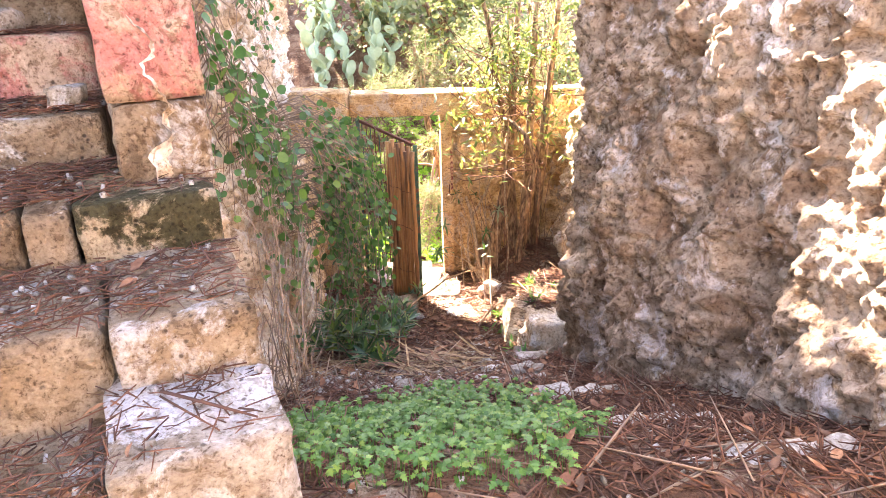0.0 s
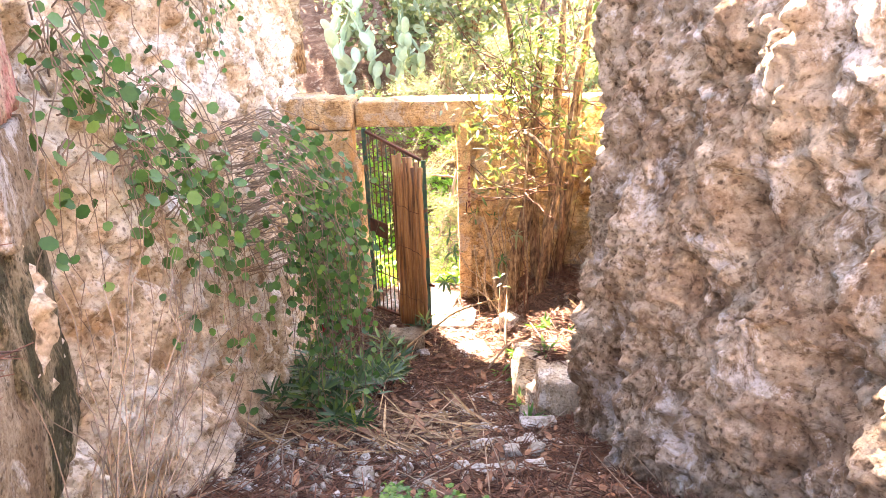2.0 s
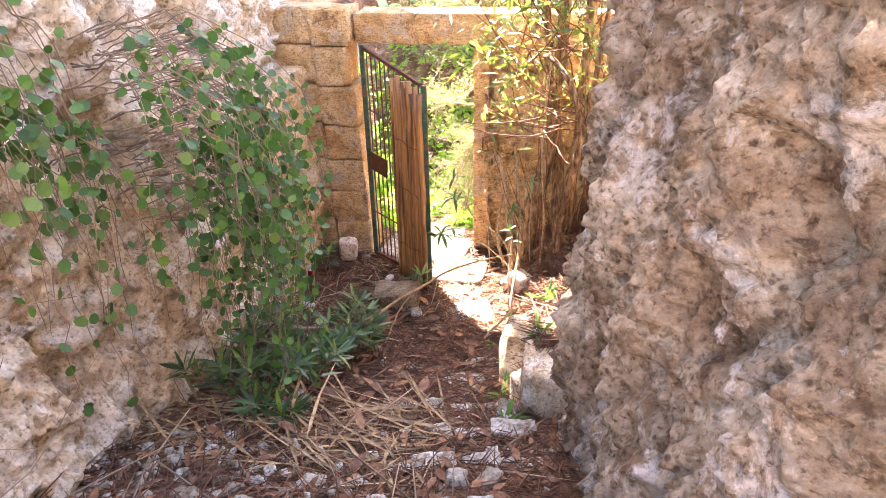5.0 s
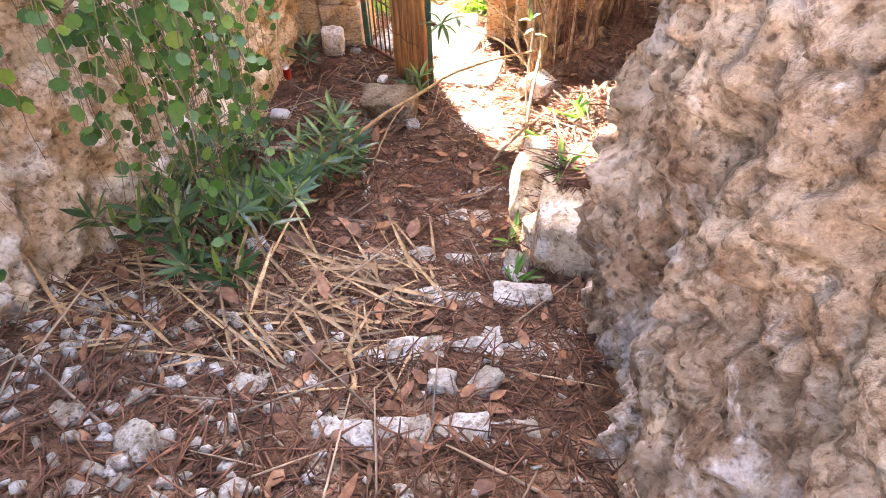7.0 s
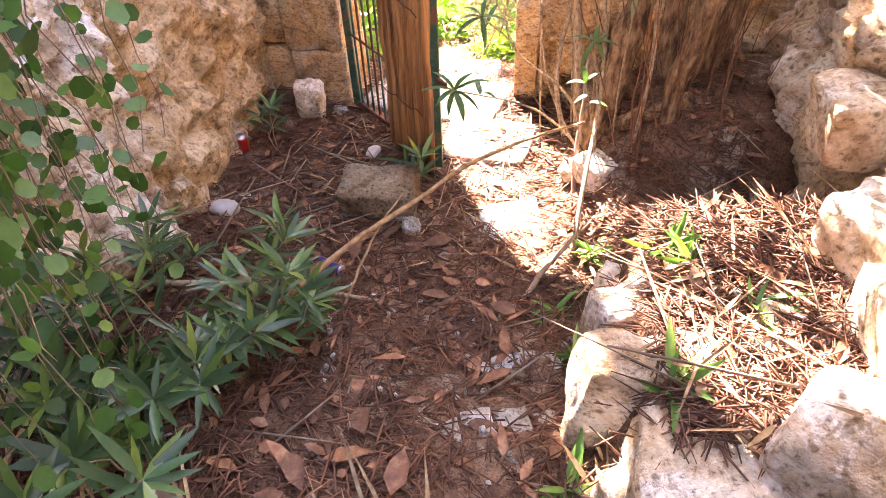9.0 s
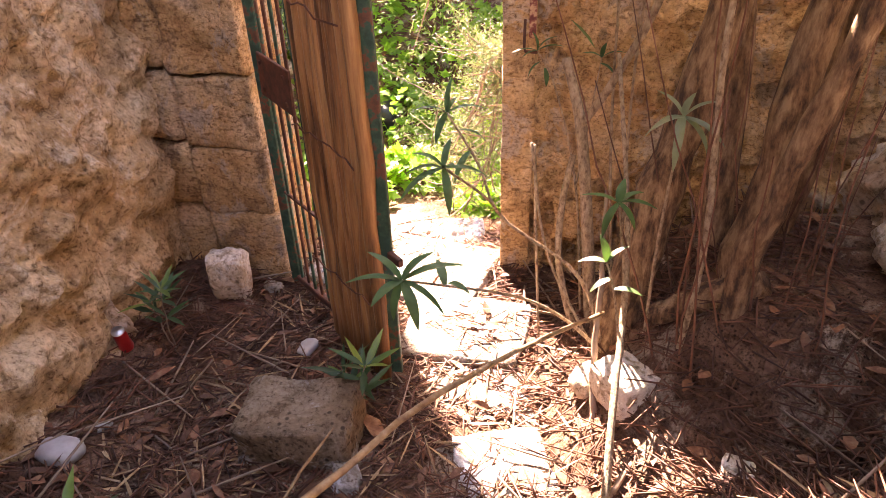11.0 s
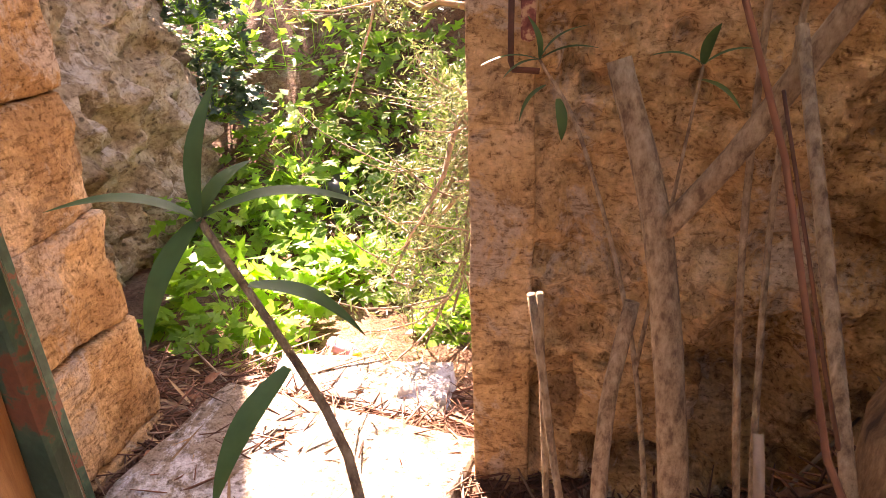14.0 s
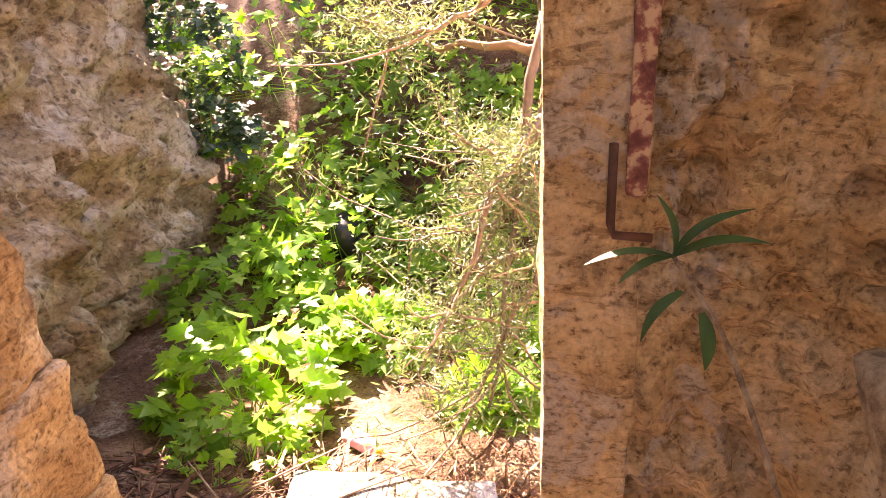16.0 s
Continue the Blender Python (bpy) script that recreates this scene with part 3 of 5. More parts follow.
PEAR = plain_material("prickly_pear", [(0.3, 0.22, 0.33, 0.22), (0.7, 0.36, 0.47, 0.34)], 6, 0.55)
TWIG = plain_material("dry_twig", [(0.3, 0.08, 0.032, 0.02), (0.6, 0.19, 0.085, 0.05), (0.8, 0.30, 0.16, 0.10)], 8, 0.8, by_piece=0.5)
GREYTWIG = plain_material("grey_twig", [(0.3, 0.20, 0.14, 0.10), (0.7, 0.38, 0.29, 0.22)], 14, 0.85, by_piece=0.4)
STRAW = plain_material("dry_straw", [(0.3, 0.16, 0.085, 0.04), (0.5, 0.31, 0.20, 0.10), (0.7, 0.47, 0.36, 0.23)], 26, 0.7, by_piece=0.6)
DRYLEAF = plain_material("dry_leaf", [(0.3, 0.12, 0.048, 0.022), (0.5, 0.23, 0.10, 0.048), (0.7, 0.36, 0.21, 0.12)], 30, 0.65, bump=0.6, by_piece=0.6)
BARK = plain_material("tree_bark", [(0.38, 0.06, 0.03, 0.015), (0.5, 0.21, 0.12, 0.06), (0.63, 0.38, 0.25, 0.14)], 34, 0.85, stretch=(1, 1, 0.3), bump=0.9, depth=0.02)
SMOOTHBARK = plain_material("smooth_bark", [(0.36, 0.16, 0.10, 0.06), (0.5, 0.36, 0.26, 0.16), (0.64, 0.50, 0.39, 0.26)], 75, 0.8, stretch=(1, 1, 0.5), bump=0.9, depth=0.010)
CANE = plain_material("weathered_cane", [(0.36, 0.09, 0.038, 0.015), (0.5, 0.32, 0.155, 0.06), (0.64, 0.52, 0.30, 0.13)], 24, 0.5, stretch=(1, 1, 0.06), bump=0.7, by_piece=0.6)
GREENPAINT = plain_material("green_painted_iron", [(0.42, 0.015, 0.055, 0.036), (0.53, 0.032, 0.10, 0.065), (0.57, 0.17, 0.065, 0.035), (0.66, 0.10, 0.045, 0.028)], 14, 0.5, bump=0.3)
RUST = plain_material("rusty_iron", [(0.3, 0.06, 0.03, 0.02), (0.6, 0.16, 0.06, 0.035), (0.8, 0.24, 0.10, 0.06)], 22, 0.75, 0.3)
REDPAINT = plain_material("faded_red_paint", [(0.40, 0.13, 0.035, 0.028), (0.5, 0.24, 0.08, 0.06), (0.57, 0.52, 0.34, 0.20)], 30, 0.9, bump=0.8)
CANRED = plain_material("red_can_paint", [(0.4, 0.45, 0.015, 0.02), (0.7, 0.6, 0.04, 0.04)], 9, 0.3, 0.4, bump=0.1)
CANPURPLE = plain_material("purple_can_paint", [(0.4, 0.05, 0.02, 0.16), (0.7, 0.12, 0.07, 0.30)], 9, 0.3, 0.4, bump=0.1)
ALUMINIUM = plain_material("aluminium", [(0.4, 0.6, 0.6, 0.6), (0.7, 0.75, 0.75, 0.75)], 9, 0.35, 1.0, bump=0.1)
PINKPLASTIC = plain_material("pink_plastic", [(0.4, 0.75, 0.30, 0.55), (0.7, 0.85, 0.60, 0.75)], 9, 0.35, bump=0.1)
YELLOWPLASTIC = plain_material("yellow_plastic", [(0.4, 0.8, 0.6, 0.05), (0.7, 0.85, 0.7, 0.1)], 9, 0.4, bump=0.1)
WHITEPLASTIC = plain_material("white_plastic", [(0.4, 0.34, 0.32, 0.29), (0.7, 0.50, 0.48, 0.46)], 9, 0.4, bump=0.1)
BLACKPLASTIC = plain_material("black_plastic", [(0.4, 0.012, 0.012, 0.012), (0.7, 0.03, 0.03, 0.03)], 9, 0.45, bump=0.1)


def stems_of(name, lines, mat, sides=5):
    """Several stems (points, radii) as one mesh."""
    sets = []
    for pts, radii in lines:
        me = tube("t", pts, radii, mat, sides)
        v = np.array([p.co[:] for p in me.vertices])
        sets.append((v, [tuple(p.vertices) for p in me.polygons]))
        bpy.data.meshes.remove(me)
    return joined(name, sets, mat)


def pick(points, n):
    """n random places along a polyline, with the way it runs there."""
    pts = np.array(points, float)
    t = RNG.uniform(0, len(pts) - 1.001, n)
    i = t.astype(int)
    f = (t - i)[:, None]
    return pts[i] * (1 - f) + pts[i + 1] * f, pts[i + 1] - pts[i]


def upish(n, spread=0.5):
    u = RNG.normal(0, spread, (n, 3))
    u[:, 2] += 1
    return u


# ---- the gate leaf: iron frame and bars, hung open, with canes tied on ----
GA, GB = Vector((-0.34, 8.20, 0)), Vector((0.30, 7.62, 0))
GDIR = (GB - GA).normalized()
GLEN = (GB - GA).length
GSIDE = Vector((GDIR.y, -GDIR.x, 0))         # towards the walker


def gate_point(s, z, off=0.0):
    sag = (-0.25 * (z / 2.1) + 0.07) * s / GLEN
    p = GA + GDIR * s + GSIDE * off
    return (p.x, p.y, 0.13 + z * 0.955 + sag)


def bar(name, a, b, w, d, mat, parent, label=""):
    """A straight flat bar from a to b."""
    bm = bmesh.new()
    bmesh.ops.create_cube(bm, size=1.0)
    a, b = Vector(a), Vector(b)
    m = Matrix.Translation((a + b) / 2) @ (b - a).to_track_quat('Z', 'Y').to_matrix().to_4x4() @ Matrix.Diagonal((w, d, (b - a).length, 1))
    bmesh.ops.transform(bm, matrix=m, verts=bm.verts)
    bmesh.ops.bevel(bm, geom=bm.edges[:], offset=min(w, d) * 0.15, segments=1, affect='EDGES')
    me = bpy.data.meshes.new(name)
    bm.to_mesh(me)
    bm.free()
    me.materials.append(mat)
    return part(name, me, parent, label)


gate = thing("garden_gate", "sagging green iron bar gate standing open, canes tied on", "gate", (-0.34, 8.13, 0.15))
bar("stile", gate_point(0.0, 0.03), gate_point(0.0, 2.11), 0.045, 0.03, GREENPAINT, gate, "green hinge stile")
bar("stile", gate_point(GLEN, 0.0), gate_point(GLEN, 2.10), 0.045, 0.02, GREENPAINT, gate, "green stile gone to rust")
bar("rail", gate_point(0.03, 2.09), gate_point(GLEN - 0.03, 2.09), 0.03, 0.03, RUST, gate)
bar("rail", gate_point(0.03, 0.06), gate_point(GLEN - 0.03, 0.06), 0.03, 0.03, RUST, gate)
bar("rail", gate_point(0.03, 1.55), gate_point(GLEN - 0.03, 1.55), 0.012, 0.012, RUST, gate)
bar("rail", gate_point(0.03, 0.52), gate_point(GLEN - 0.03, 0.52), 0.012, 0.012, RUST, gate)
for i in range(1, 13):
    s = GLEN * i / 13
    bar("bar", gate_point(s, 0.05), gate_point(s, 2.08), 0.012, 0.012, GREENPAINT if i % 2 else RUST, gate)
plate = bar("latch_plate", gate_point(0.02, 1.06, 0.012), gate_point(0.30, 1.06, 0.012), 0.012, 0.17, RUST, gate, "rusty latch plate")
for s in (0.06, 0.26):
    for dz in (-0.055, 0.055):
        bar("rivet", gate_point(s, 1.06 + dz, 0.016), gate_point(s, 1.06 + dz, 0.026), 0.016, 0.016, RUST, plate)
r = random.Random(3)
for i in range(10):
    s = 0.50 + (GLEN - 0.52) * i / 9 + r.uniform(-0.012, 0.012)
    w = r.uniform(0.019, 0.027)
    top = 2.03 + r.uniform(-0.06, 0.06)
    pts = [gate_point(s + r.uniform(-0.012, 0.012), z, 0.035 + r.uniform(0, 0.012)) for z in np.linspace(-0.02, top, 9)]
    part("cane", tube("cane", pts, [w * r.uniform(0.9, 1.1) for _ in range(9)], CANE, 12, 0.14, i), gate)
for z in (0.42, 1.02, 1.5):
    part("tie_wire", tube("tie_wire", [gate_point(s, z + r.uniform(-0.015, 0.015), 0.085) for s in np.linspace(0.44, GLEN, 10)], [0.003], RUST, 5), gate)
bar("latch", gate_point(GLEN + 0.02, 0.62, 0.0), gate_point(GLEN + 0.09, 0.62, 0.0), 0.02, 0.03, RUST, gate)

chain = thing("gate_chain", "rusty iron chain hanging by the gate's hinge side", "chain", (-0.07, 8.0, 1.6))
for i in range(17):
    c = Vector((-0.085 + 0.022 * math.sin(i * 0.18), 8.0, 1.62 - 0.031 * i))
    ring = [c + Vector(((0.009 * math.cos(a)) * (i % 2), (0.009 * math.cos(a)) * (1 - i % 2), 0.021 * math.sin(a))) for a in np.linspace(0, 2 * math.pi, 13)]
    part("link", tube("link", ring, [0.0032], RUST, 5), chain)
bar("chain_hook", (-0.085, 8.0, 1.64), (-0.085, 8.06, 1.66), 0.01, 0.01, RUST, chain)

# ---- the right jamb's iron and paint ----
hook = thing("iron_hook", "rusty angled iron hook in the stone jamb", "hook", (0.66, 8.46, 1.2))
part("shank", tube("shank", [(0.662, 8.462, 1.29), (0.662, 8.452, 1.185), (0.667, 8.45, 1.17), (0.715, 8.45, 1.167)], [0.006], RUST, 6), hook)
paint = stone_mesh("red_band", (0.028, 0.012, 0.50), REDPAINT, 3, 14, 0.010, 0.9, (0.692, 8.466, 1.46))
part("red_band", paint, gate_right, "strip of faded dark red paint")
for i, (x, z, w, h) in enumerate([(0.95, 0.42, 0.3, 0.2), (1.25, 0.95, 0.34, 0.2), (1.15, 1.45, 0.42, 0.24), (1.55, 0.6, 0.3, 0.22), (1.6, 1.2, 0.36, 0.26), (0.92, 1.75, 0.3, 0.26), (1.5, 1.75, 0.4, 0.25), (1.0, 0.12, 0.26, 0.2)]):
    part("stone", stone_mesh("stone", (w, 0.14, h), ASHLAR, 130 + i, 14, 0.022, 0.78, (x, 8.535, z)), gate_right)

# ---- stones lying about ----
def loose_stone(name, label, at, size, mat, turn=0.0, tip=0.0, seed=0, blocky=0.7, group="", cuts=6):
    x, y, z = at
    me = stone_mesh(name, size, mat, seed, cuts, 0.018, blocky, (0, 0, 0), turn, tip)
    ob = thing(name, label, "stone", (x, y, z), group, data=me)
    return ob


def g(x, y):
    return float(ground_at(x, y))


loose_stone("stone_slab", "flat-topped grey-green stone slab beside the gate", (0.09, 7.22, g(0.09, 7.22) + 0.07), (0.37, 0.24, 0.19), STEPSTONE, 6, 4, 1, 0.955)
loose_stone("upright_stone", "rounded brown stone standing against the pier", (-0.56, 8.0, g(-0.56, 8.0) + 0.10), (0.16, 0.14, 0.26), WALL, 20, 8, 2, 0.55)
loose_stone("flat_stone", "thin pale flat stone on the path's edge", (1.20, 5.22, g(1.20, 5.22) + 0.022), (0.22, 0.11, 0.06), WHITESTONE, 6, 0, 3, 0.9)
for i, (x, y, s, m) in enumerate([(-0.42, 8.12, 0.10, WHITESTONE), (0.02, 5.35, 0.12, WHITESTONE), (1.14, 5.50, 0.17, WHITESTONE), (1.15, 5.40, 0.11, WHITESTONE), (1.01, 4.62, 0.13, WHITESTONE), (1.13, 4.66, 0.10, WHITESTONE), (1.12, 4.93, 0.09, WHITESTONE), (0.62, 4.54, 0.11, WHITESTONE), (0.45, 4.5, 0.09, WHITESTONE), (0.23, 4.55, 0.10, WHITESTONE), (0.30, 7.06, 0.13, WHITESTONE), (0.70, 5.55, 0.10, WHITESTONE), (0.75, 4.35, 0.10, WHITESTONE), (0.62, 4.1, 0.07, WHITESTONE), (-0.05, 4.4, 0.09, WHITESTONE), (0.05, 4.25, 0.10, WHITESTONE), (1.0, 7.55, 0.16, WALL), (1.36, 7.1, 0.14, WALL), (1.0, 4.2, 0.07, WHITESTONE), (0.93, 2.75, 0.06, WHITESTONE), (1.05, 3.6, 0.08, WHITESTONE), (0.3, 4.2, 0.11, WHITESTONE), (0.55, 2.0, 0.1, WHITESTONE), (0.3, 8.95, 0.14, WALL), (-0.55, 9.35, 0.2, WALL), (0.1, 8.85, 0.12, WHITESTONE)]):
    loose_stone("loose_stone", "small broken limestone lump on the litter", (x, y, g(x, y) + s * 0.10), (s * 0.85, s * 0.7, s * 0.5), m, i * 47, 5, 20 + i, 0.55, "loose stones", 4)
for i, (x, y, z, sx, sy, sz) in enumerate([(1.40, 5.66, 0.80, 0.40, 0.36, 0.46), (1.27, 5.66, 0.66, 0.20, 0.24, 0.40), (1.62, 5.72, 0.92, 0.30, 0.30, 0.50), (1.24, 5.98, 0.72, 0.18, 0.36, 0.50), (1.23, 6.30, 0.64, 0.16, 0.32, 0.44), (1.40, 5.92, 0.93, 0.24, 0.20, 0.18), (1.88, 5.95, 1.02, 0.40, 0.48, 0.46), (1.88, 6.35, 1.04, 0.34, 0.38, 0.36), (1.55, 6.05, 0.98, 0.18, 0.16, 0.14), (1.86, 6.95, 1.10, 0.26, 0.24, 0.24), (1.10, 7.46, 0.40, 0.17, 0.15, 0.16), (1.20, 6.62, 0.50, 0.14, 0.16, 0.16)]):
    loose_stone("ledge_stone", "sunlit rough limestone block edging the raised bed", (x, y, z - 0.02), (sx, sy, sz), WALL, i * 31, 4, 50 + i, 0.72, "ledge stones", 9)

for i, (x0, y0, x1, y1) in enumerate([(0.72, 4.33, 1.32, 4.50), (0.60, 4.68, 1.36, 4.90), (0.66, 5.05, 1.14, 5.21), (0.46, 5.38, 1.12, 5.57), (0.68, 5.84, 1.06, 6.0), (0.74, 6.16, 1.04, 6.27), (0.80, 3.62, 1.5, 3.78), (1.02, 2.98, 1.62, 3.12), (1.15, 2.38, 1.75, 2.52)]):
    row = thing("step_kerb", "half-buried row of pale kerb stones across the path", "step", (x0, y0, g(x0, y0)), "path steps")
    n = 4
    for k in range(n):
        x, y = x0 + (x1 - x0) * (k + 0.5) / n, y0 + (y1 - y0) * (k + 0.5) / n
        L = math.hypot(x1 - x0, y1 - y0) / n
        part("stone", stone_mesh("stone", (L * 0.97, 0.09 + 0.03 * (k % 2), 0.14), WHITESTONE, 200 + i * 5 + k, 6, 0.010, 0.9, (x, y + 0.012 * (k % 3), g(x, y) - 0.068), math.degrees(math.atan2(y1 - y0, x1 - x0))), row)
loose_stone("step_rubble", "pale broken stone resting on a stair tread", on_stair(1.62, 0.42, 3.085), (0.16, 0.10, 0.10), WHITESTONE, 20, 0, 70, 0.5)
loose_stone("step_rubble", "pale broken stone resting on a stair tread", on_stair(2.2, 0.62, 3.35), (0.16, 0.12, 0.11), WHITESTONE, 70, 0, 71, 0.5)
cane = thing("dry_cane", "bleached dry cane leaning on the stair treads", "cane", on_stair(0.62, 0.86, 2.68))
part("stem", tube("stem", bend(on_stair(0.55, 0.80, 2.69), on_stair(0.92, 0.93, 2.93), 0.01, 10, 0.003, 7), [0.016, 0.013, 0.010], STRAW, 8, 0.1, 3), cane)
loose_stone("step_rubble", "white stone at the foot of the stairs", (0.24, 2.12, 2.27), (0.12, 0.09, 0.07), WHITESTONE, 10, 0, 72, 0.5)

# ---- litter cast away on the path ----
def can(name, label, at, mat, tilt, turn, crush=0.0):
    x, y, z = at
    base = thing(name, label, "can", at)
    rr = [0.024, 0.030, 0.032, 0.032, 0.032, 0.030, 0.026]
    hh = [-0.06, -0.055, -0.045, 0.0, 0.045, 0.055, 0.06]
    m = pose(x, y, z, tilt, 0, turn)
    body = tube("body", [(0, 0, h) for h in hh], rr, mat, 20, crush)
    body.transform(m)
    part("body", body, base)
    lid = tube("lid", [(0, 0, 0.0605), (0, 0, 0.0635)], [0.025, 0.024], ALUMINIUM, 20)
    lid.transform(m)
    part("lid", lid, base, "bare metal lid")


can("drink_can", "crushed red drink can lying in dry leaves", (-0.76, 7.52, g(-0.76, 7.52) + 0.06), CANRED, 20, 30, 0.25)
can("drink_can", "purple drink can half buried in litter", (0.05, 6.67, g(0.05, 6.67) + 0.03), CANPURPLE, 84, 70, 0.2)
bottle = thing("plastic_bottle", "pink and white plastic bottle with a yellow cap", "bottle", (-0.13, 9.39, g(-0.13, 9.39) + 0.035))
bm_ = tube("body", [(0, 0, h) for h in (-0.08, -0.075, -0.03, 0.03, 0.06, 0.075)], [0.02, 0.032, 0.034, 0.034, 0.028, 0.014], PINKPLASTIC, 16)
bm_.transform(pose(-0.13, 9.39, g(-0.13, 9.39) + 0.035, 86, 0, 60))
part("body", bm_, bottle)
bm_ = tube("cap", [(0, 0, 0.076), (0, 0, 0.1)], [0.015, 0.014], YELLOWPLASTIC, 14)
bm_.transform(pose(-0.13, 9.39, g(-0.13, 9.39) + 0.035, 86, 0, 60))
part("cap", bm_, bottle, "yellow cap")
cup = thing("crumpled_cup", "crumpled white plastic cup in the leaves", "cup", (0.28, 8.89, g(0.28, 8.89) + 0.03), data=tube("crumpled_cup", [(0, 0, -0.03), (0, 0, -0.028), (0, 0, 0.04)], [0.004, 0.032, 0.042], WHITEPLASTIC, 14, 0.4, 4))
cup.rotation_euler = (1.2, 0.2, 0.5)
drum = thing("plastic_pipe", "short black plastic pipe end among the plants", "pipe", (-0.74, 11.0, g(-0.74, 11.0) + 0.14), data=tube("plastic_pipe", [(0, -0.12, 0), (0, 0.12, 0.02)], [0.10, 0.105], BLACKPLASTIC, 20))
for i, (x, y, w) in enumerate([(-0.60, 6.97, 0.10), (-0.56, 7.12, 0.08), (-0.1, 7.72, 0.1)]):
    thing("crumpled_wrapper", "crumpled pale plastic wrapper in the litter", "wrapper", (x, y, g(x, y) + 0.02), "wrappers", data=stone_mesh("crumpled_wrapper", (w, w * 0.7, 0.035), WHITEPLASTIC, 300 + i, 4, 0.02, 0.4, (0, 0, 0), i * 40))

# ---- vines on the left rock wall ----
def wall_x(y):
    a = np.array(left_plan)
    return float(np.interp(y, a[:, 1], a[:, 0]))


def vine(label, roots, strands, drop, reach, n_leaf, leaf, seed, bare=0.3):
    """A trailing plant: strands arch out of roots (y, z) on the wall and hang; round leaves along their lower part."""
    global RNG
    RNG = np.random.default_rng(seed)
    rr = np.random.default_rng(seed)
    roots = [downhill(*q) for q in roots]
    y0, z0 = roots[0]
    ob = thing("wall_vine", label, "vine", (wall_x(y0), y0, z0), "vines on the rock wall")
    lines, pos, way = [], [], []
    for k in range(strands):
        y, z = roots[k % len(roots)]
        y, z = y + rr.normal(0, 0.12), z + rr.normal(0, 0.10)
        lv = z - SLOPE * (8.6 - y)
        x = wall_x(y - 0.1 * (lv - 1.2)) - 0.075 * (lv - 1) + 0.03
        out = reach * rr.uniform(0.5, 1.1)
        dy = rr.normal(0.08, 0.24)
        d = drop * rr.uniform(0.35, 1.0)
        pts = np.array([(x, y, z), (x + out * 0.5, y + dy * 0.3, z + 0.08), (x + out * 0.9, y + dy * 0.6, z - d * 0.15), (x + out, y + dy * 0.9, z - d * 0.5), (x + out * 0.95, y + dy, z - d)])
        t = np.linspace(0, 4, 14)
        pts = np.stack([np.interp(t, range(5), pts[:, c]) for c in range(3)], 1) + rr.normal(0, 0.012, (14, 3))
        lines.append((pts, [0.0035, 0.0022, 0.0012]))
        p, w = pick(pts[int(14 * bare):], max(2, n_leaf // strands))
        pos.append(p), way.append(w)
    part("stem_tangle", stems_of("stem_tangle", lines, GREYTWIG, 4), ob, "thin tangled grey-brown stems")
    pos, way = np.concatenate(pos), np.concatenate(way)
    ahead = way / np.linalg.norm(way, axis=1, keepdims=True) * 0.3 + any_way(len(pos), 0.6)
    ahead[:, 0] += 0.35
    up = RNG.normal(0, 0.35, (len(pos), 3)) + np.array((0.75, -0.55, 0.35))
    sz = leaf * RNG.uniform(0.65, 1.2, (len(pos), 1)) * np.ones((1, 3))
    part("leaves", strew("leaves", ROUND, ROUND_F, pos + RNG.normal(0, 0.015, pos.shape), ahead, up, sz, VINE_LEAF), ob, "round grey-green leaves")


vine("dense trailing vine with round green leaves hanging off rock", [(4.8, 1.95), (5.0, 2.05), (5.2, 2.0), (4.9, 1.6), (5.35, 1.85), (5.1, 1.5)], 100, 1.35, 0.74, 1250, 0.048, 101)
vine("dense trailing vine with round green leaves hanging off rock", [(5.45, 1.8), (5.6, 1.5), (5.35, 1.3)], 40, 1.2, 0.5, 380, 0.046, 102)
vine("sparse trailing vine with round leaves on pale rock", [(3.7, 2.1), (3.9, 2.2), (4.1, 1.9), (4.3, 1.7)], 46, 1.0, 0.25, 330, 0.050, 103, 0.2)
vine("sparse trailing vine with round leaves on pale rock", [(3.25, 2.35), (3.4, 2.2), (3.5, 2.5)], 30, 0.8, 0.16, 170, 0.046, 104, 0.2)
vine("small hanging vine tuft high on the rock wall", [(4.7, 2.85), (4.85, 2.9)], 16, 0.45, 0.14, 110, 0.036, 105, 0.2)
for i, (a, b) in enumerate([((-0.05, 2.75, 1.05), (-0.35, 3.6, 1.9)), ((0.05, 2.55, 1.15), (-0.3, 3.2, 1.75)), ((-0.1, 2.9, 1.0), (-0.2, 3.5, 1.45))]):
    a, b = ((p[0], *downhill(p[1], p[2])) for p in (a, b))
    ob = thing("dry_bush", "leafless tangle of grey dry twigs at wall foot", "dry bush", a, "dry bushes")
    rr = np.random.default_rng(400 + i)
    lines = []
    for k in range(15):
        p = np.array(a) * 0.9 + np.array(b) * 0.1 + rr.normal(0, 0.05, 3)
        q = np.array(a) + (np.array(b) - np.array(a)) * rr.uniform(0.2, 1.1) + rr.normal(0, 0.24, 3) * (0.5, 1.3, 0.8) + np.array((0.08, 0, 0))
        lines.append((bend(p, q, rr.uniform(-0.22, 0.22), 8, 0.022, k + 60 * i), [0.0026, 0.001]))
    part("stem_tangle", stems_of("stem_tangle", lines, GREYTWIG, 4), ob)


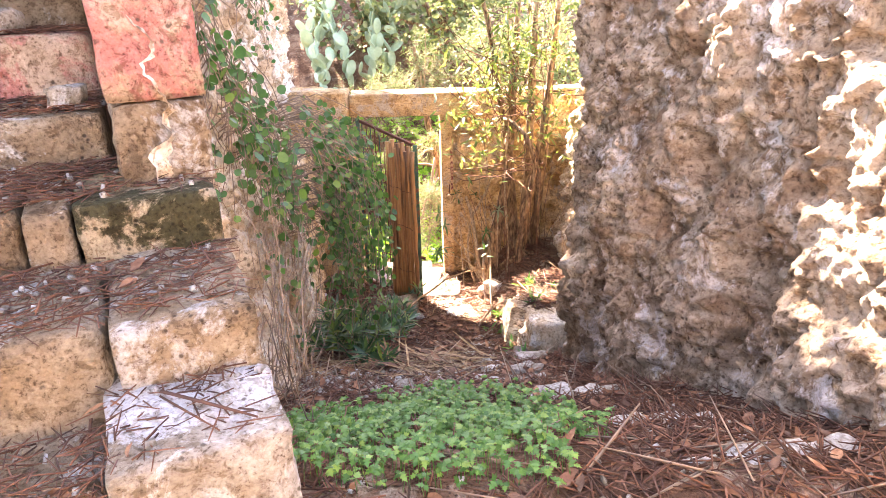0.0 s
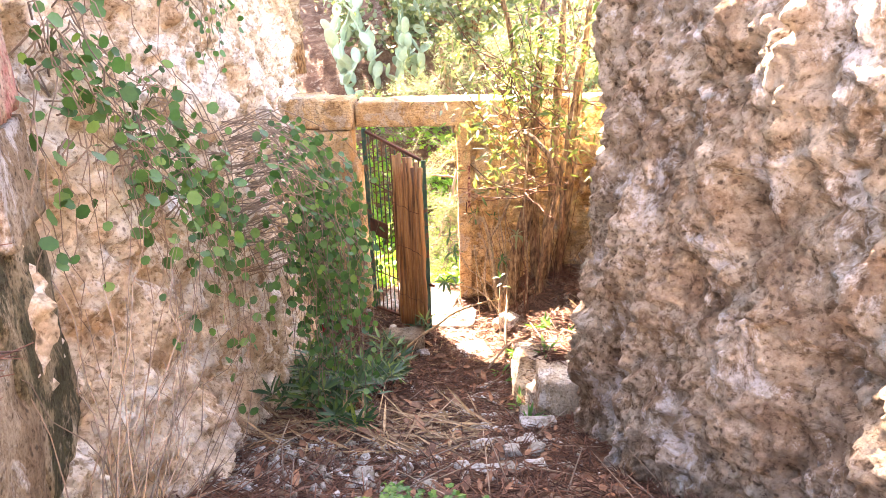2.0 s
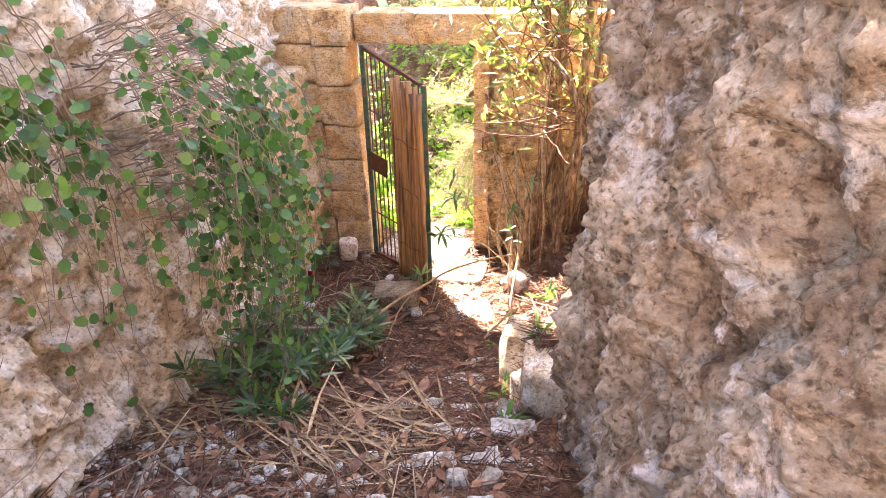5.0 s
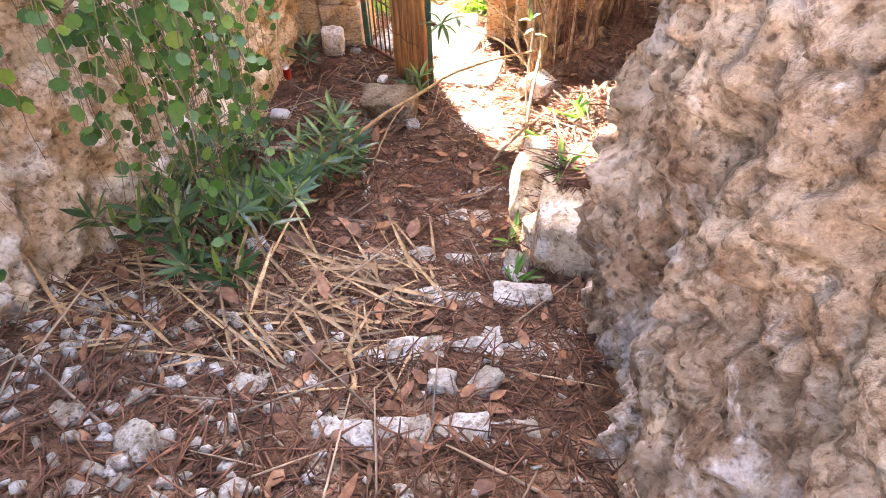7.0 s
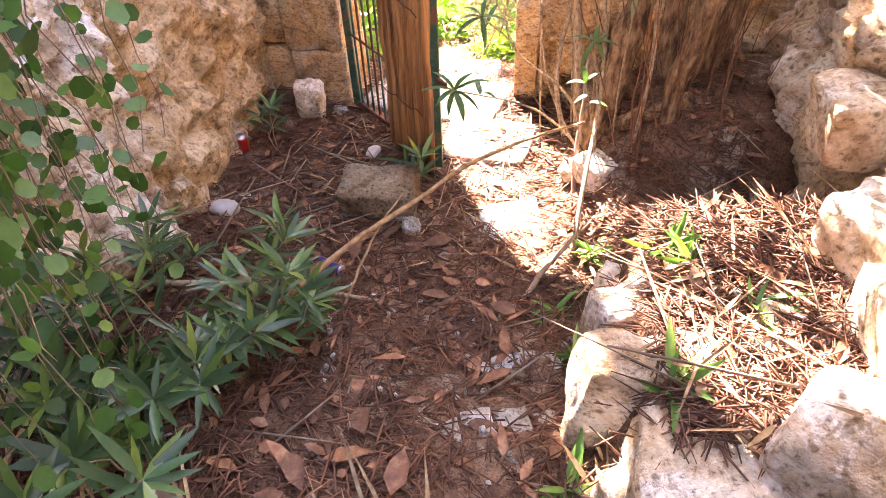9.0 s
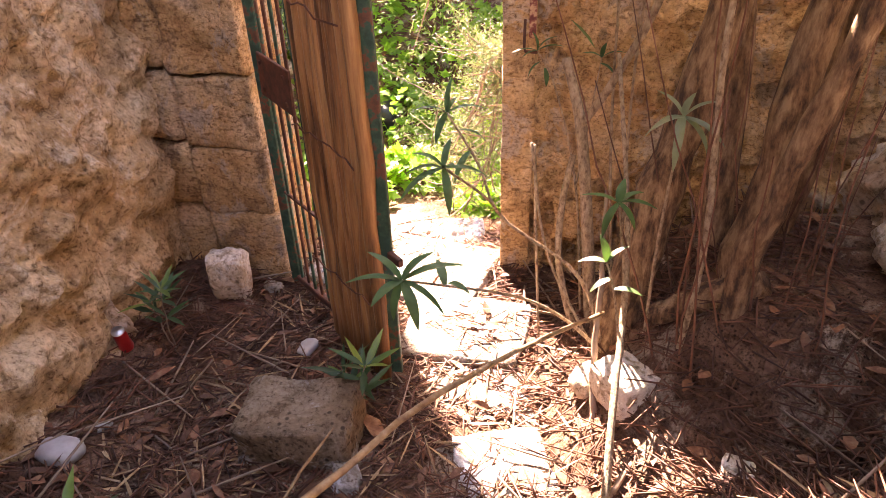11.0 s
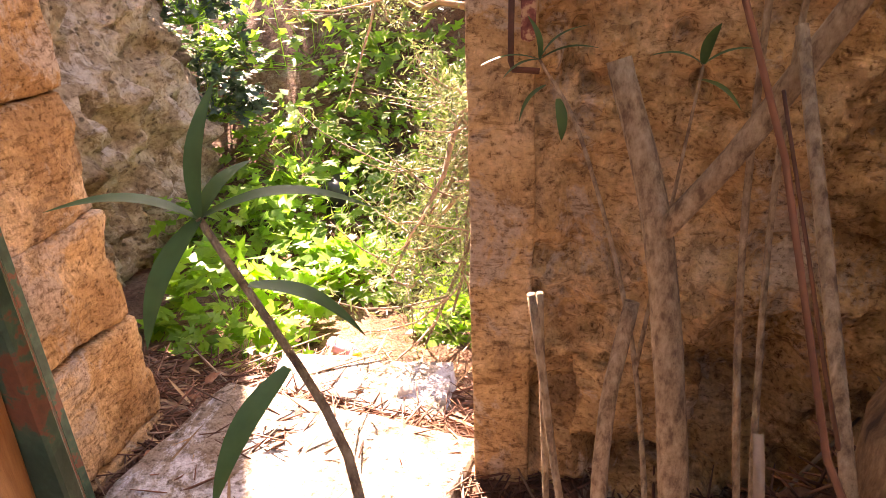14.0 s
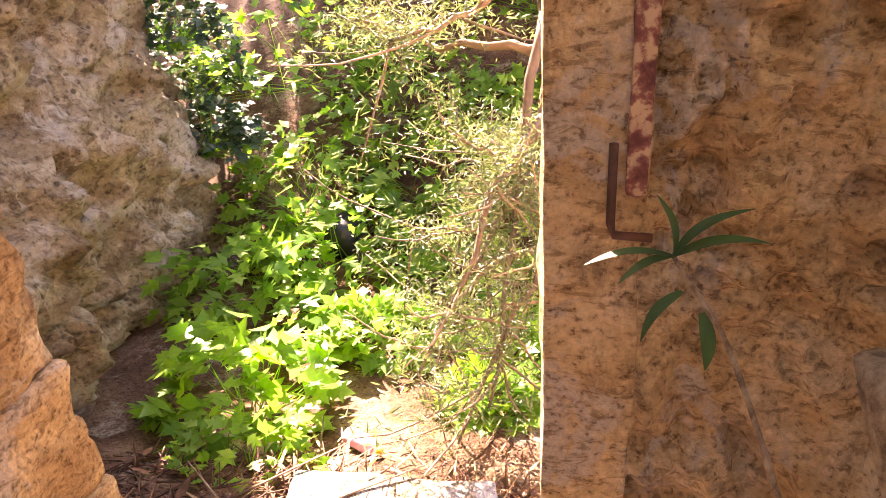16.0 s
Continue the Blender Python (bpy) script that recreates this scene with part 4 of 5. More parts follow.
# ---- oleander: whorled narrow leaves ----
def whorl(tip, ahead, n, L, rr, spread=0.85):
    """Leaf places round a shoot's tip."""
    ahead = Vector(ahead).normalized()
    a = ahead.orthogonal().normalized()
    b = ahead.cross(a)
    pos, way, up, size = [], [], [], []
    for k in range(n):
        ang = k * 2.4 + rr.uniform(-0.3, 0.3)
        d = (a * math.cos(ang) + b * math.sin(ang)) * spread * rr.uniform(0.7, 1.2) + ahead * rr.uniform(0.15, 0.7)
        pos.append(Vector(tip) - ahead * (0.012 * (k // 3)))
        way.append(d)
        up.append(ahead)
        l = L * rr.uniform(0.75, 1.15)
        size.append((l, l * 0.17, l * 0.25))
    return pos, way, up, size


def shoots(name, label, category, root, tips, L, leaf_mat, seed, group="", per=9, thick=0.004, stem_mat=None, twice=True):
    """Stems from a root to tips, with whorls at the tips and half way."""
    rr = random.Random(seed)
    ob = thing(name, label, category, root, group)
    lines, P, W, U, S = [], [], [], [], []
    for i, tip in enumerate(tips):
        pts = bend(root, tip, -0.05 * rr.random(), 9, 0.008, seed + i)
        lines.append((pts, [thick, thick * 0.6, thick * 0.45]))
        for f, n in ((8, per), (6, 4), (4, 3)) if twice else ((8, per),):
            way = pts[f] - pts[f - 1]
            way = Vector(way).normalized() + Vector((0, 0, 0.5))
            p, w, u, s = whorl(pts[f], way, n, L, rr)
            P += p
            W += w
            U += u
            S += s
    for pts, radii in lines:
        part("stem", tube("stem", pts, radii, stem_mat or GREYTWIG, 6), ob)
    arr = lambda v: np.array([tuple(q) for q in v])
    part("leaves", strew("leaves", LANCE, LANCE_F, arr(P), arr(W), arr(U), arr(S), leaf_mat), ob, "narrow dark green leaves")
    return ob


rr = random.Random(11)
for i in range(15):
    x, y = rr.uniform(-0.48, 0.30), rr.uniform(5.15, 6.4)
    root = (x, y, g(x, y) - 0.01)
    tips = [(x + rr.uniform(-0.18, 0.22), y + rr.uniform(-0.25, 0.15), root[2] + rr.uniform(0.12, 0.38)) for _ in range(4)]
    shoots("oleander_shrub", "low dark green oleander seedling on the litter", "shrub", root, tips, 0.135, OLEANDER, 500 + i, "oleander seedlings", 10)
for i, (x, y, h) in enumerate([(-0.62, 7.62, 0.30), (0.26, 7.36, 0.26)]):
    root = (x, y, g(x, y))
    shoots("oleander_shrub", "single upright oleander shoot by the gate", "shrub", root, [(x + 0.03, y - 0.02, root[2] + h), (x - 0.07, y + 0.02, root[2] + h * 0.7)], 0.13, OLEANDER, 540 + i, "oleander seedlings", 8)



def big_leaf(base, way, wide, parent, droop=0.12, mat=None):
    """One long leathery leaf with a sunken midrib, as a part of its plant."""
    base, way = Vector(base), Vector(way)
    L = way.length
    side = way.cross(Vector((0, 0, 1)))
    side = side.normalized() if side.length > 1e-4 else Vector((1, 0, 0))
    up = side.cross(way).normalized()
    verts, faces = [], []
    for i in range(11):
        t = i / 10
        w = wide * 0.5 * (math.sin(math.pi * min(1.0, 0.06 + 0.94 * t) ** 0.85) ** 0.75 if i < 10 else 0.02)
        c = base + way * t + up * (L * (0.10 * math.sin(math.pi * t) - droop * t * t))
        for k in (-1.0, -0.5, 0.0, 0.5, 1.0):
            verts.append(c + side * (w * k) + up * (0.16 * w * abs(k)))
    for i in range(10):
        for k in range(4):
            a = i * 5 + k
            faces.append((a, a + 1, a + 6, a + 5))
    return part("leaf", mesh_of("leaf", [tuple(v) for v in verts], faces, mat or BIGLEAF), parent)


def curve_through(points, n=18):
    """A smooth run through a few places."""
    p = np.array(points, float)
    q = np.concatenate([[2 * p[0] - p[1]], p, [2 * p[-1] - p[-2]]])
    out = []
    for t in np.linspace(0, len(p) - 1.0001, n):
        i, f = int(t), t - int(t)
        a, b, c, d = q[i:i + 4]
        out.append(0.5 * (2 * b + (c - a) * f + (2 * a - 5 * b + 4 * c - d) * f * f + (3 * b - a - 3 * c + d) * f ** 3))
    return np.array(out)


def sapling(label, stems, leaves, mat=None, wide=0.021):
    """Bare bent stems (points, radii) with big leaves (base, way) near their tips."""
    ob = thing("oleander_sapling", label, "sapling", tuple(stems[0][0][0]))
    for pts, rad in stems:
        part("stem", tube("stem", curve_through(pts), rad, SMOOTHBARK, 8, 0.06, len(pts)), ob)
    for i, (base, way) in enumerate(leaves):
        big_leaf(base, way, wide * (0.85 + 0.1 * (i % 4)), ob, 0.05 + 0.06 * (i % 3), mat)
    return ob


A, B, C, D, E, F = (0.521, 7.622, 1.209), (0.583, 7.267, 1.198), (1.16, 7.559, 1.244), (0.723, 8.318, 1.209), (1.017, 7.468, 1.032), (0.505, 7.11, 0.967)
ROOT = (1.04, 7.70, g(1.04, 7.70) - 0.03)
sapling("leaning oleander sapling with long bare stems and dark leaves",
        [([ROOT, (0.93, 7.66, 0.66), (0.694, 7.55, 0.916), (0.62, 7.59, 1.06), A], [0.008, 0.0055, 0.004, 0.003]), ([(0.694, 7.55, 0.916), (0.66, 7.42, 1.05), B], [0.005, 0.004, 0.003])],
        [(A, (0.009, 0.033, 0.095)), (A, (-0.085, -0.045, 0.03)), (A, (0.120, 0.06, 0.010)), (A, (-0.025, -0.062, -0.075)), (A, (0.02, 0.05, 0.035)), ((0.562, 7.604, 1.166), (0.085, 0.02, -0.034)), ((0.593, 7.585, 1.11), (-0.034, -0.078, -0.064)),
         (B, (-0.098, -0.086, -0.045)), (B, (-0.09, -0.039, 0.009)), (B, (0.110, 0.028, -0.026)), (B, (0.026, -0.054, -0.102)), (B, (-0.065, -0.01, 0.05)), (B, (0.01, 0.05, 0.06)), (B, (0.04, -0.05, 0.03))])
sapling("low oleander shoot reaching over the path with broad leaves",
        [([ROOT, (0.90, 7.50, 0.60), (0.76, 7.32, 0.80), F], [0.007, 0.005, 0.003])],
        [(F, (-0.136, -0.031, 0.005)), (F, (-0.084, 0.022, 0.069)), (F, (0.061, 0.051, 0.066)), (F, (0.052, -0.061, -0.100)), (F, (0.115, -0.022, -0.067)), (F, (-0.02, -0.058, -0.082)), (F, (0.150, 0.049, 0.034)), (F, (-0.06, -0.08, -0.02)), ((0.60, 7.16, 0.93), (0.07, -0.06, 0.04)), ((0.60, 7.16, 0.93), (-0.04, 0.09, 0.02))], wide=0.026)
sapling("thin oleander stem with leaf rosette coloured pale for sunlight",
        [([(1.16, 7.66, g(1.16, 7.66) - 0.02), (1.15, 7.60, 0.85), C], [0.006, 0.005, 0.003])],
        [(C, (-0.071, 0.034, 0.061)), (C, (0.082, -0.007, 0.055)), (C, (-0.105, 0.005, -0.053)), (C, (0.106, -0.056, -0.054)), (C, (-0.016, -0.059, -0.130)), (C, (0.078, -0.054, -0.075)), (C, (0.02, 0.011, 0.062)), (C, (-0.08, -0.03, -0.02)), (C, (-0.02, -0.05, -0.03))], PALELEAF, 0.027)
sapling("thin oleander stem leaning on the stone jamb",
        [([(0.96, 8.0, g(0.96, 8.0) - 0.02), (0.90, 8.14, 0.75), (0.80, 8.27, 1.08), D], [0.006, 0.004, 0.0025]), ([(0.90, 8.14, 0.75), (0.93, 8.18, 1.0), (0.955, 8.2, 1.22)], [0.004, 0.003, 0.002])],
        [(D, (-0.095, -0.015, -0.002)), (D, (-0.015, 0.008, 0.069)), (D, (0.068, 0.011, 0.063)), (D, (0.097, 0.005, 0.02)), (D, (-0.06, -0.02, -0.02)), ((0.735, 8.31, 1.17), (-0.05, -0.02, -0.05)), ((0.755, 8.30, 1.15), (0.010, -0.018, -0.065)),
         ((0.955, 8.2, 1.22), (-0.07, 0.0, 0.02)), ((0.955, 8.2, 1.22), (0.08, 0.0, 0.03)), ((0.955, 8.2, 1.22), (0.01, -0.03, 0.06)), ((0.95, 8.2, 1.2), (0.06, -0.03, -0.03))], wide=0.019)
sapling("oleander shoot with fresh leaves at the tree's foot",
        [([(1.09, 7.52, g(1.09, 7.52) - 0.02), (1.06, 7.49, 0.75), E], [0.006, 0.005, 0.003]), ([(1.09, 7.52, g(1.09, 7.52) - 0.02), (1.04, 7.46, 0.70), (1.0, 7.44, 0.86)], [0.005, 0.004, 0.003])],
        [(E, (-0.105, 0.015, 0.012)), (E, (0.100, -0.017, 0.005)), (E, (-0.047, -0.051, -0.083)), (E, (0.009, 0.026, 0.06)), (E, (0.05, -0.05, -0.05)), (E, (0.06, 0.03, 0.03)), ((1.0, 7.44, 0.86), (-0.08, 0.01, -0.01)), ((1.0, 7.44, 0.86), (-0.02, 0.03, 0.07)), ((1.0, 7.44, 0.86), (0.05, 0.02, 0.05)), ((1.02, 7.45, 0.80), (-0.06, -0.03, -0.03)), ((1.03, 7.455, 0.76), (0.08, -0.01, 0.0))], FRESHLEAF, 0.023)
sapling("pale grey sapling trunk rising beside the sunlit path",
        [([(1.04, 6.98, g(1.04, 6.98) - 0.03), (1.05, 7.25, 0.46), (1.075, 7.592, 0.66), (1.06, 7.75, 0.9), (1.0, 7.95, 1.3)], [0.013, 0.011, 0.009, 0.006])], [])
for i, (pts, rad) in enumerate([([(1.0, 7.95, 0.22), (0.945, 8.0, 0.72), (0.90, 8.055, 1.03), (0.836, 8.094, 1.245)], [0.023, 0.022, 0.019, 0.017]), ([(0.90, 8.055, 1.02), (1.0, 7.98, 1.22), (1.12, 7.9, 1.55), (1.28, 7.82, 2.3)], [0.014, 0.013, 0.010]), ([(0.94, 7.93, 0.20), (0.86, 8.0, 0.48), (0.855, 8.07, 0.7), (0.882, 8.115, 0.887)], [0.015, 0.013, 0.012]), ([(1.0, 7.75, 0.30), (0.82, 7.85, 0.62), (0.749, 7.862, 1.03)], [0.006, 0.005, 0.005]), ([(0.80, 7.95, 0.15), (0.775, 7.93, 0.6), (0.755, 7.92, 1.0)], [0.005, 0.005, 0.004]), ([(1.08, 7.9, 0.3), (1.03, 7.98, 0.7), (1.0, 8.05, 1.1), (0.98, 8.05, 1.7)], [0.006, 0.005, 0.004]), ([(1.1, 7.95, 0.3), (1.08, 8.1, 0.7), (1.07, 8.2, 1.2), (1.1, 8.2, 1.9)], [0.006, 0.005, 0.004]), ([(1.24, 7.5, 0.45), (1.26, 7.5, 0.9), (1.22, 7.52, 1.5), (1.25, 7.5, 2.2)], [0.010, 0.009, 0.007])]):
    ob = thing("cut_stem", "bare cut stem of a sapling by the jamb", "stem", pts[0], "bare stems")
    part("stem", tube("stem", curve_through(pts), rad, SMOOTHBARK, 10, 0.08, i), ob)
big = thing("fallen_log", "short weathered log lying on the bank", "log", (1.30, 7.62, g(1.30, 7.62)), "", data=None)
part("log", tube("log", curve_through([(1.18, 7.66, g(1.18, 7.66) + 0.05), (1.30, 7.62, g(1.30, 7.62) + 0.04), (1.46, 7.56, g(1.46, 7.56) + 0.04)], 10), [0.035, 0.042, 0.04], BARK, 10, 0.2, 4), big)

# ---- the tree on the right of the gate ----
tree = thing("oleander_tree", "old many-stemmed oleander tree with peeling tan bark", "tree", (1.25, 7.7, 0.2))
limbs = [([(1.02, 7.74, -0.05), (1.09, 7.78, 0.5), (1.15, 7.8, 0.85), (1.26, 7.82, 1.35), (1.32, 7.85, 2.2), (1.38, 7.9, 3.3)], [0.10, 0.078, 0.07, 0.06, 0.05, 0.03]),
         ([(1.36, 7.72, 0.4), (1.46, 7.70, 1.05), (1.50, 7.75, 2.2), (1.55, 7.85, 3.3)], [0.065, 0.05, 0.045, 0.03]),
         ([(1.52, 7.95, 0.4), (1.64, 7.95, 1.2), (1.70, 7.9, 2.2), (1.78, 7.9, 3.3)], [0.055, 0.045, 0.04, 0.025]),
         ([(1.40, 7.9, 0.1), (1.36, 7.95, 1.0), (1.28, 8.0, 2.0), (1.12, 7.9, 2.9), (1.0, 7.8, 3.5)], [0.06, 0.045, 0.035, 0.018]),
         ([(1.35, 7.62, 0.1), (1.38, 7.5, 0.9), (1.52, 7.4, 1.8), (1.62, 7.3, 2.8)], [0.05, 0.035, 0.025, 0.015]),
         ([(1.30, 7.7, 1.8), (1.22, 7.45, 2.25), (1.40, 7.2, 2.1), (1.52, 7.15, 1.75), (1.50, 7.1, 1.45)], [0.024, 0.02, 0.016, 0.012]),
         ([(1.12, 7.72, 0.05), (0.98, 7.5, 0.02), (0.9, 7.35, -0.1)], [0.05, 0.03, 0.012]), ([(1.4, 7.55, 0.15), (1.3, 7.25, 0.18), (1.25, 7.0, 0.2)], [0.06, 0.035, 0.015]), ([(1.2, 7.65, 0.1), (1.12, 7.35, 0.08), (1.05, 7.15, 0.0)], [0.05, 0.03, 0.01])]
for i, (pts, rad) in enumerate(limbs):
    t = np.linspace(0, len(pts) - 1, 22)
    p = np.stack([np.interp(t, range(len(pts)), [q[c] for q in pts]) for c in range(3)], 1) + np.random.default_rng(i).normal(0, 0.006, (22, 3))
    part("trunk" if i < 3 else "limb", tube("limb", p, rad, BARK, 12, 0.22, i), tree)
rr = np.random.default_rng(77)
lines = []
for k in range(30):
    a = np.array((rr.uniform(1.22, 1.75), rr.uniform(7.35, 7.9), rr.uniform(0.1, 0.5)))
    b = a + np.array((rr.normal(0, 0.22), rr.normal(-0.05, 0.15), rr.uniform(0.2, 1.6)))
    lines.append((bend(a, b, rr.uniform(-0.12, 0.12), 9, 0.012, k), [0.005, 0.003, 0.0015]))
for k in range(70):
    a = np.array((rr.uniform(1.0, 1.7), rr.uniform(7.4, 7.8), rr.uniform(1.6, 2.8)))
    b = a + np.array((rr.normal(-0.15, 0.35), rr.normal(-0.1, 0.25), rr.uniform(-0.1, 0.8)))
    lines.append((bend(a, b, 0.05, 8, 0.01, k + 300), [0.006, 0.003]))
part("twig_tangle", stems_of("twig_tangle", lines, TWIG, 4), tree, "dry hanging twigs")
n = 3400
P = np.stack([rr.normal(1.42, 0.44, n), rr.normal(7.6, 0.36, n), 2.85 + rr.normal(0, 0.50, n)], 1)
clump = lumps(P * 3.1, 5) > -0.1
P = P[clump & (P[:, 2] > 1.75)]
sprays = [np.array(at) + rr.normal(0, (0.10, 0.08, 0.10), (k, 3)) for at, k in (((0.92, 7.6, 1.78), 40), ((1.02, 7.5, 2.1), 60), ((0.80, 7.6, 2.25), 60))]
P = np.concatenate([P, *sprays])
W = any_way(len(P), 0.6)
W[:, 2] -= 0.25
L = rr.uniform(0.07, 0.14, (len(P), 1))
part("crown", strew("crown", LANCE, LANCE_F, P, W, upish(len(P)), L * np.array([[1, 0.18, 0.25]]), TREE_LEAF), tree, "narrow yellow-green leaves")
# ---- clover patch ----
RNG = np.random.default_rng(21)
n = 2500
x, y = RNG.uniform(-0.12, 1.18, n), RNG.uniform(2.25, 4.0, n)
q = ((x - 0.48 - 0.06 * (y - 3.0)) / 0.60) ** 2 + ((y - 3.0) / 0.85) ** 2 + 0.35 * lumps(np.stack([x * 4, y * 4, x * 0], 1), 8) + 0.5 * np.clip(lumps(np.stack([x * 11, y * 11, x * 0], 1), 5), 0, 1)
x, y = x[q < 1], y[q < 1]
z = ground_at(x, y)
h = RNG.uniform(0.02, 0.12, len(x))
tops = np.stack([x, y, z + h], 1)
patch = thing("clover_patch", "lush low patch of bright green clover-like herb", "herb patch", (0.5, 3.0, g(0.5, 3.0)), kind="stuff")
ang = RNG.uniform(0, 6.28, len(x))
pos, way = [], []
for k in range(3):
    a = ang + k * 2.094
    pos.append(tops)
    way.append(np.stack([np.cos(a), np.sin(a), RNG.normal(-0.05, 0.2, len(a))], 1))
pos, way = np.concatenate(pos), np.concatenate(way)
part("leaflets", strew("leaflets", LOBED, LOBED_F, pos, way, upish(len(pos), 0.3), RNG.uniform(0.013, 0.030, (len(pos), 1)) * np.ones((1, 3)), CLOVER), patch)
part("stalk_cluster", strew("stalk_cluster", STICK, STICK_F, np.stack([x, y, z - 0.01], 1), np.stack([RNG.normal(0, 0.1, len(x)), RNG.normal(0, 0.1, len(x)), np.ones(len(x))], 1), any_way(len(x)), np.stack([h + 0.01, h * 0 + 0.002, h * 0 + 0.002], 1), CLOVER), patch)

# ---- grassy tufts on the ledge ----
for i, (x, y) in enumerate([(1.30, 6.45), (1.37, 6.38), (1.12, 6.98), (1.22, 6.2), (1.5, 6.15), (1.28, 5.85), (1.08, 6.3), (0.99, 6.6), (1.1, 5.75), (1.14, 5.36)]):
    z0 = g(x, y)
    k = 14
    ob = thing("aloe_tuft", "small bright green spiky tuft in dry needles", "tuft", (x, y, z0), "spiky tufts")
    W = any_way(k, 0.4)
    W[:, 2] = np.abs(W[:, 2]) + 0.35
    L = RNG.uniform(0.06, 0.16, (k, 1))
    part("leaves", strew("leaves", LANCE, LANCE_F, np.tile((x, y, z0), (k, 1)) + RNG.normal(0, 0.01, (k, 3)), W, upish(k), L * np.array([[1, 0.16, 0.5]]), CLOVER), ob)


# ---- litter on path, ledge and stairs ----
def litter(name, label, n, xs, ys, lengths, widths, template, faces, mat, lift, seed, tilt=0.12, mask=None, ground=None, flatness=1.0, heading=None):
    global RNG
    RNG = np.random.default_rng(seed)
    x, y = RNG.uniform(*xs, n), RNG.uniform(*ys, n)
    if mask is not None:
        keep = mask(x, y)
        x, y = x[keep], y[keep]
    z = (ground or ground_at)(x, y) + lift * RNG.uniform(0.2, 1.6, len(x))
    a = RNG.uniform(0, 6.28, len(x)) if heading is None else RNG.normal(heading, 0.85, len(x))
    W = np.stack([np.cos(a), np.sin(a), RNG.normal(0, tilt, len(x))], 1)
    L = RNG.uniform(*lengths, len(x))
    S = np.stack([L, L * 0 + RNG.uniform(*widths, len(x)), RNG.uniform(*widths, len(x)) * flatness], 1)
    return thing(name, label, "litter", (0, 0, 0), kind="stuff", data=strew(name, template, faces, np.stack([x, y, z], 1), W, upish(len(x), 0.3), S, mat))


inside = lambda x, y: (x > along(LEFT_X, y) - 0.05) & (x < along(RIGHT_X, y) + 0.15)
onclover = lambda x, y: inside(x, y) & ((((x - 0.5) / 0.62) ** 2 + ((y - 3.0) / 0.85) ** 2 > 0.85) | (lumps(np.stack([x * 40, y * 40, x], 1)) > 0.3))
litter("needle_litter", "reddish brown dry needle twigs strewn over the path", 34000, (-0.95, 2.0), (1.6, 9.2), (0.04, 0.15), (0.004, 0.008), STICK, STICK_F, TWIG, 0.010, 31, 0.15, onclover)
litter("stick_litter", "longer grey and brown sticks lying on the path", 420, (-0.95, 1.9), (2.0, 9.0), (0.18, 0.5), (0.005, 0.011), STICK, STICK_F, GREYTWIG, 0.015, 32, 0.05, onclover)
litter("leaf_litter", "curled dry brown leaves on the path", 2200, (-0.95, 1.9), (2.2, 9.2), (0.03, 0.11), (0.012, 0.04), LANCE, LANCE_F, DRYLEAF, 0.014, 33, 0.25, onclover, None, 1.2)
litter("leaf_litter", "broad curled brown leaves under the oleanders", 80, (-0.6, 0.9), (4.5, 7.4), (0.09, 0.17), (0.035, 0.065), LANCE, LANCE_F, DRYLEAF, 0.03, 39, 0.3, inside, None, 1.0)
litter("straw_litter", "long pale dry reed blades in a loose heap", 430, (-0.35, 0.95), (4.55, 5.40), (0.12, 0.52), (0.004, 0.017), LANCE, LANCE_F, STRAW, 0.04, 34, 0.09, inside, None, 1.6, 3.5)
litter("straw_litter", "pale dry reed blades on the ledge", 300, (1.05, 1.9), (5.5, 7.0), (0.06, 0.22), (0.006, 0.016), LANCE, LANCE_F, STRAW, 0.02, 35, 0.35, None, None, 1.2)
litter("needle_litter", "brown dry needles heaped on the raised bed", 5000, (1.2, 2.0), (5.7, 7.1), (0.03, 0.10), (0.003, 0.007), STICK, STICK_F, TWIG, 0.012, 45, 0.2)
litter("straw_litter", "pale dry stalks on the sunlit ground", 1100, (-0.5, 1.0), (6.8, 9.4), (0.06, 0.22), (0.004, 0.012), LANCE, LANCE_F, STRAW, 0.01, 38, 0.15, None, None, 1.2)
litter("pebble_litter", "small white stone chips among the needles", 620, (-0.7, 1.8), (1.7, 6.6), (0.008, 0.035), (0.008, 0.028), BOXY, BOXY_F, WHITESTONE, 0.006, 36, 0.1, onclover)
litter("pebble_litter", "small white stone chips below the wall", 220, (-0.6, 0.6), (3.9, 4.85), (0.02, 0.06), (0.015, 0.05), BOXY, BOXY_F, WHITESTONE, 0.008, 37, 0.2, inside)


def stair_z(x, y):
    u = (x - SO.x) * SU.x + (y - SO.y) * SU.y
    v = (x - SO.x) * SV.x + (y - SO.y) * SV.y
    heap = np.where((v > 0.40) & (u < 0.36), -0.075, 0.0)
    return heap + np.interp(u, [-0.5, -0.03, -0.02, 0.33, 0.36, 0.84, 0.87, 1.45, 1.47, 2.02, 2.04], [2.2, 2.2, 2.495, 2.495, 2.675, 2.675, 2.86, 2.86, 3.04, 3.04, 3.30])


def on_treads(x, y):
    u = (x - SO.x) * SU.x + (y - SO.y) * SU.y
    v = (x - SO.x) * SV.x + (y - SO.y) * SV.y
    edge = np.min([np.abs(u - e) for e in (-0.02, 0.35, 0.86, 1.46, 2.03)], axis=0)
    white = (v < 0.28) & (u < 0.25) & (lumps(np.stack([x * 30, y * 30, x], 1), 2) < 0.35)
    return (v > 0.02) & (v < 1.5) & (u > 0.02) & (u < 2.5) & (edge > 0.04) & ~((v < 0.28) & (u > 1.0)) & ~white


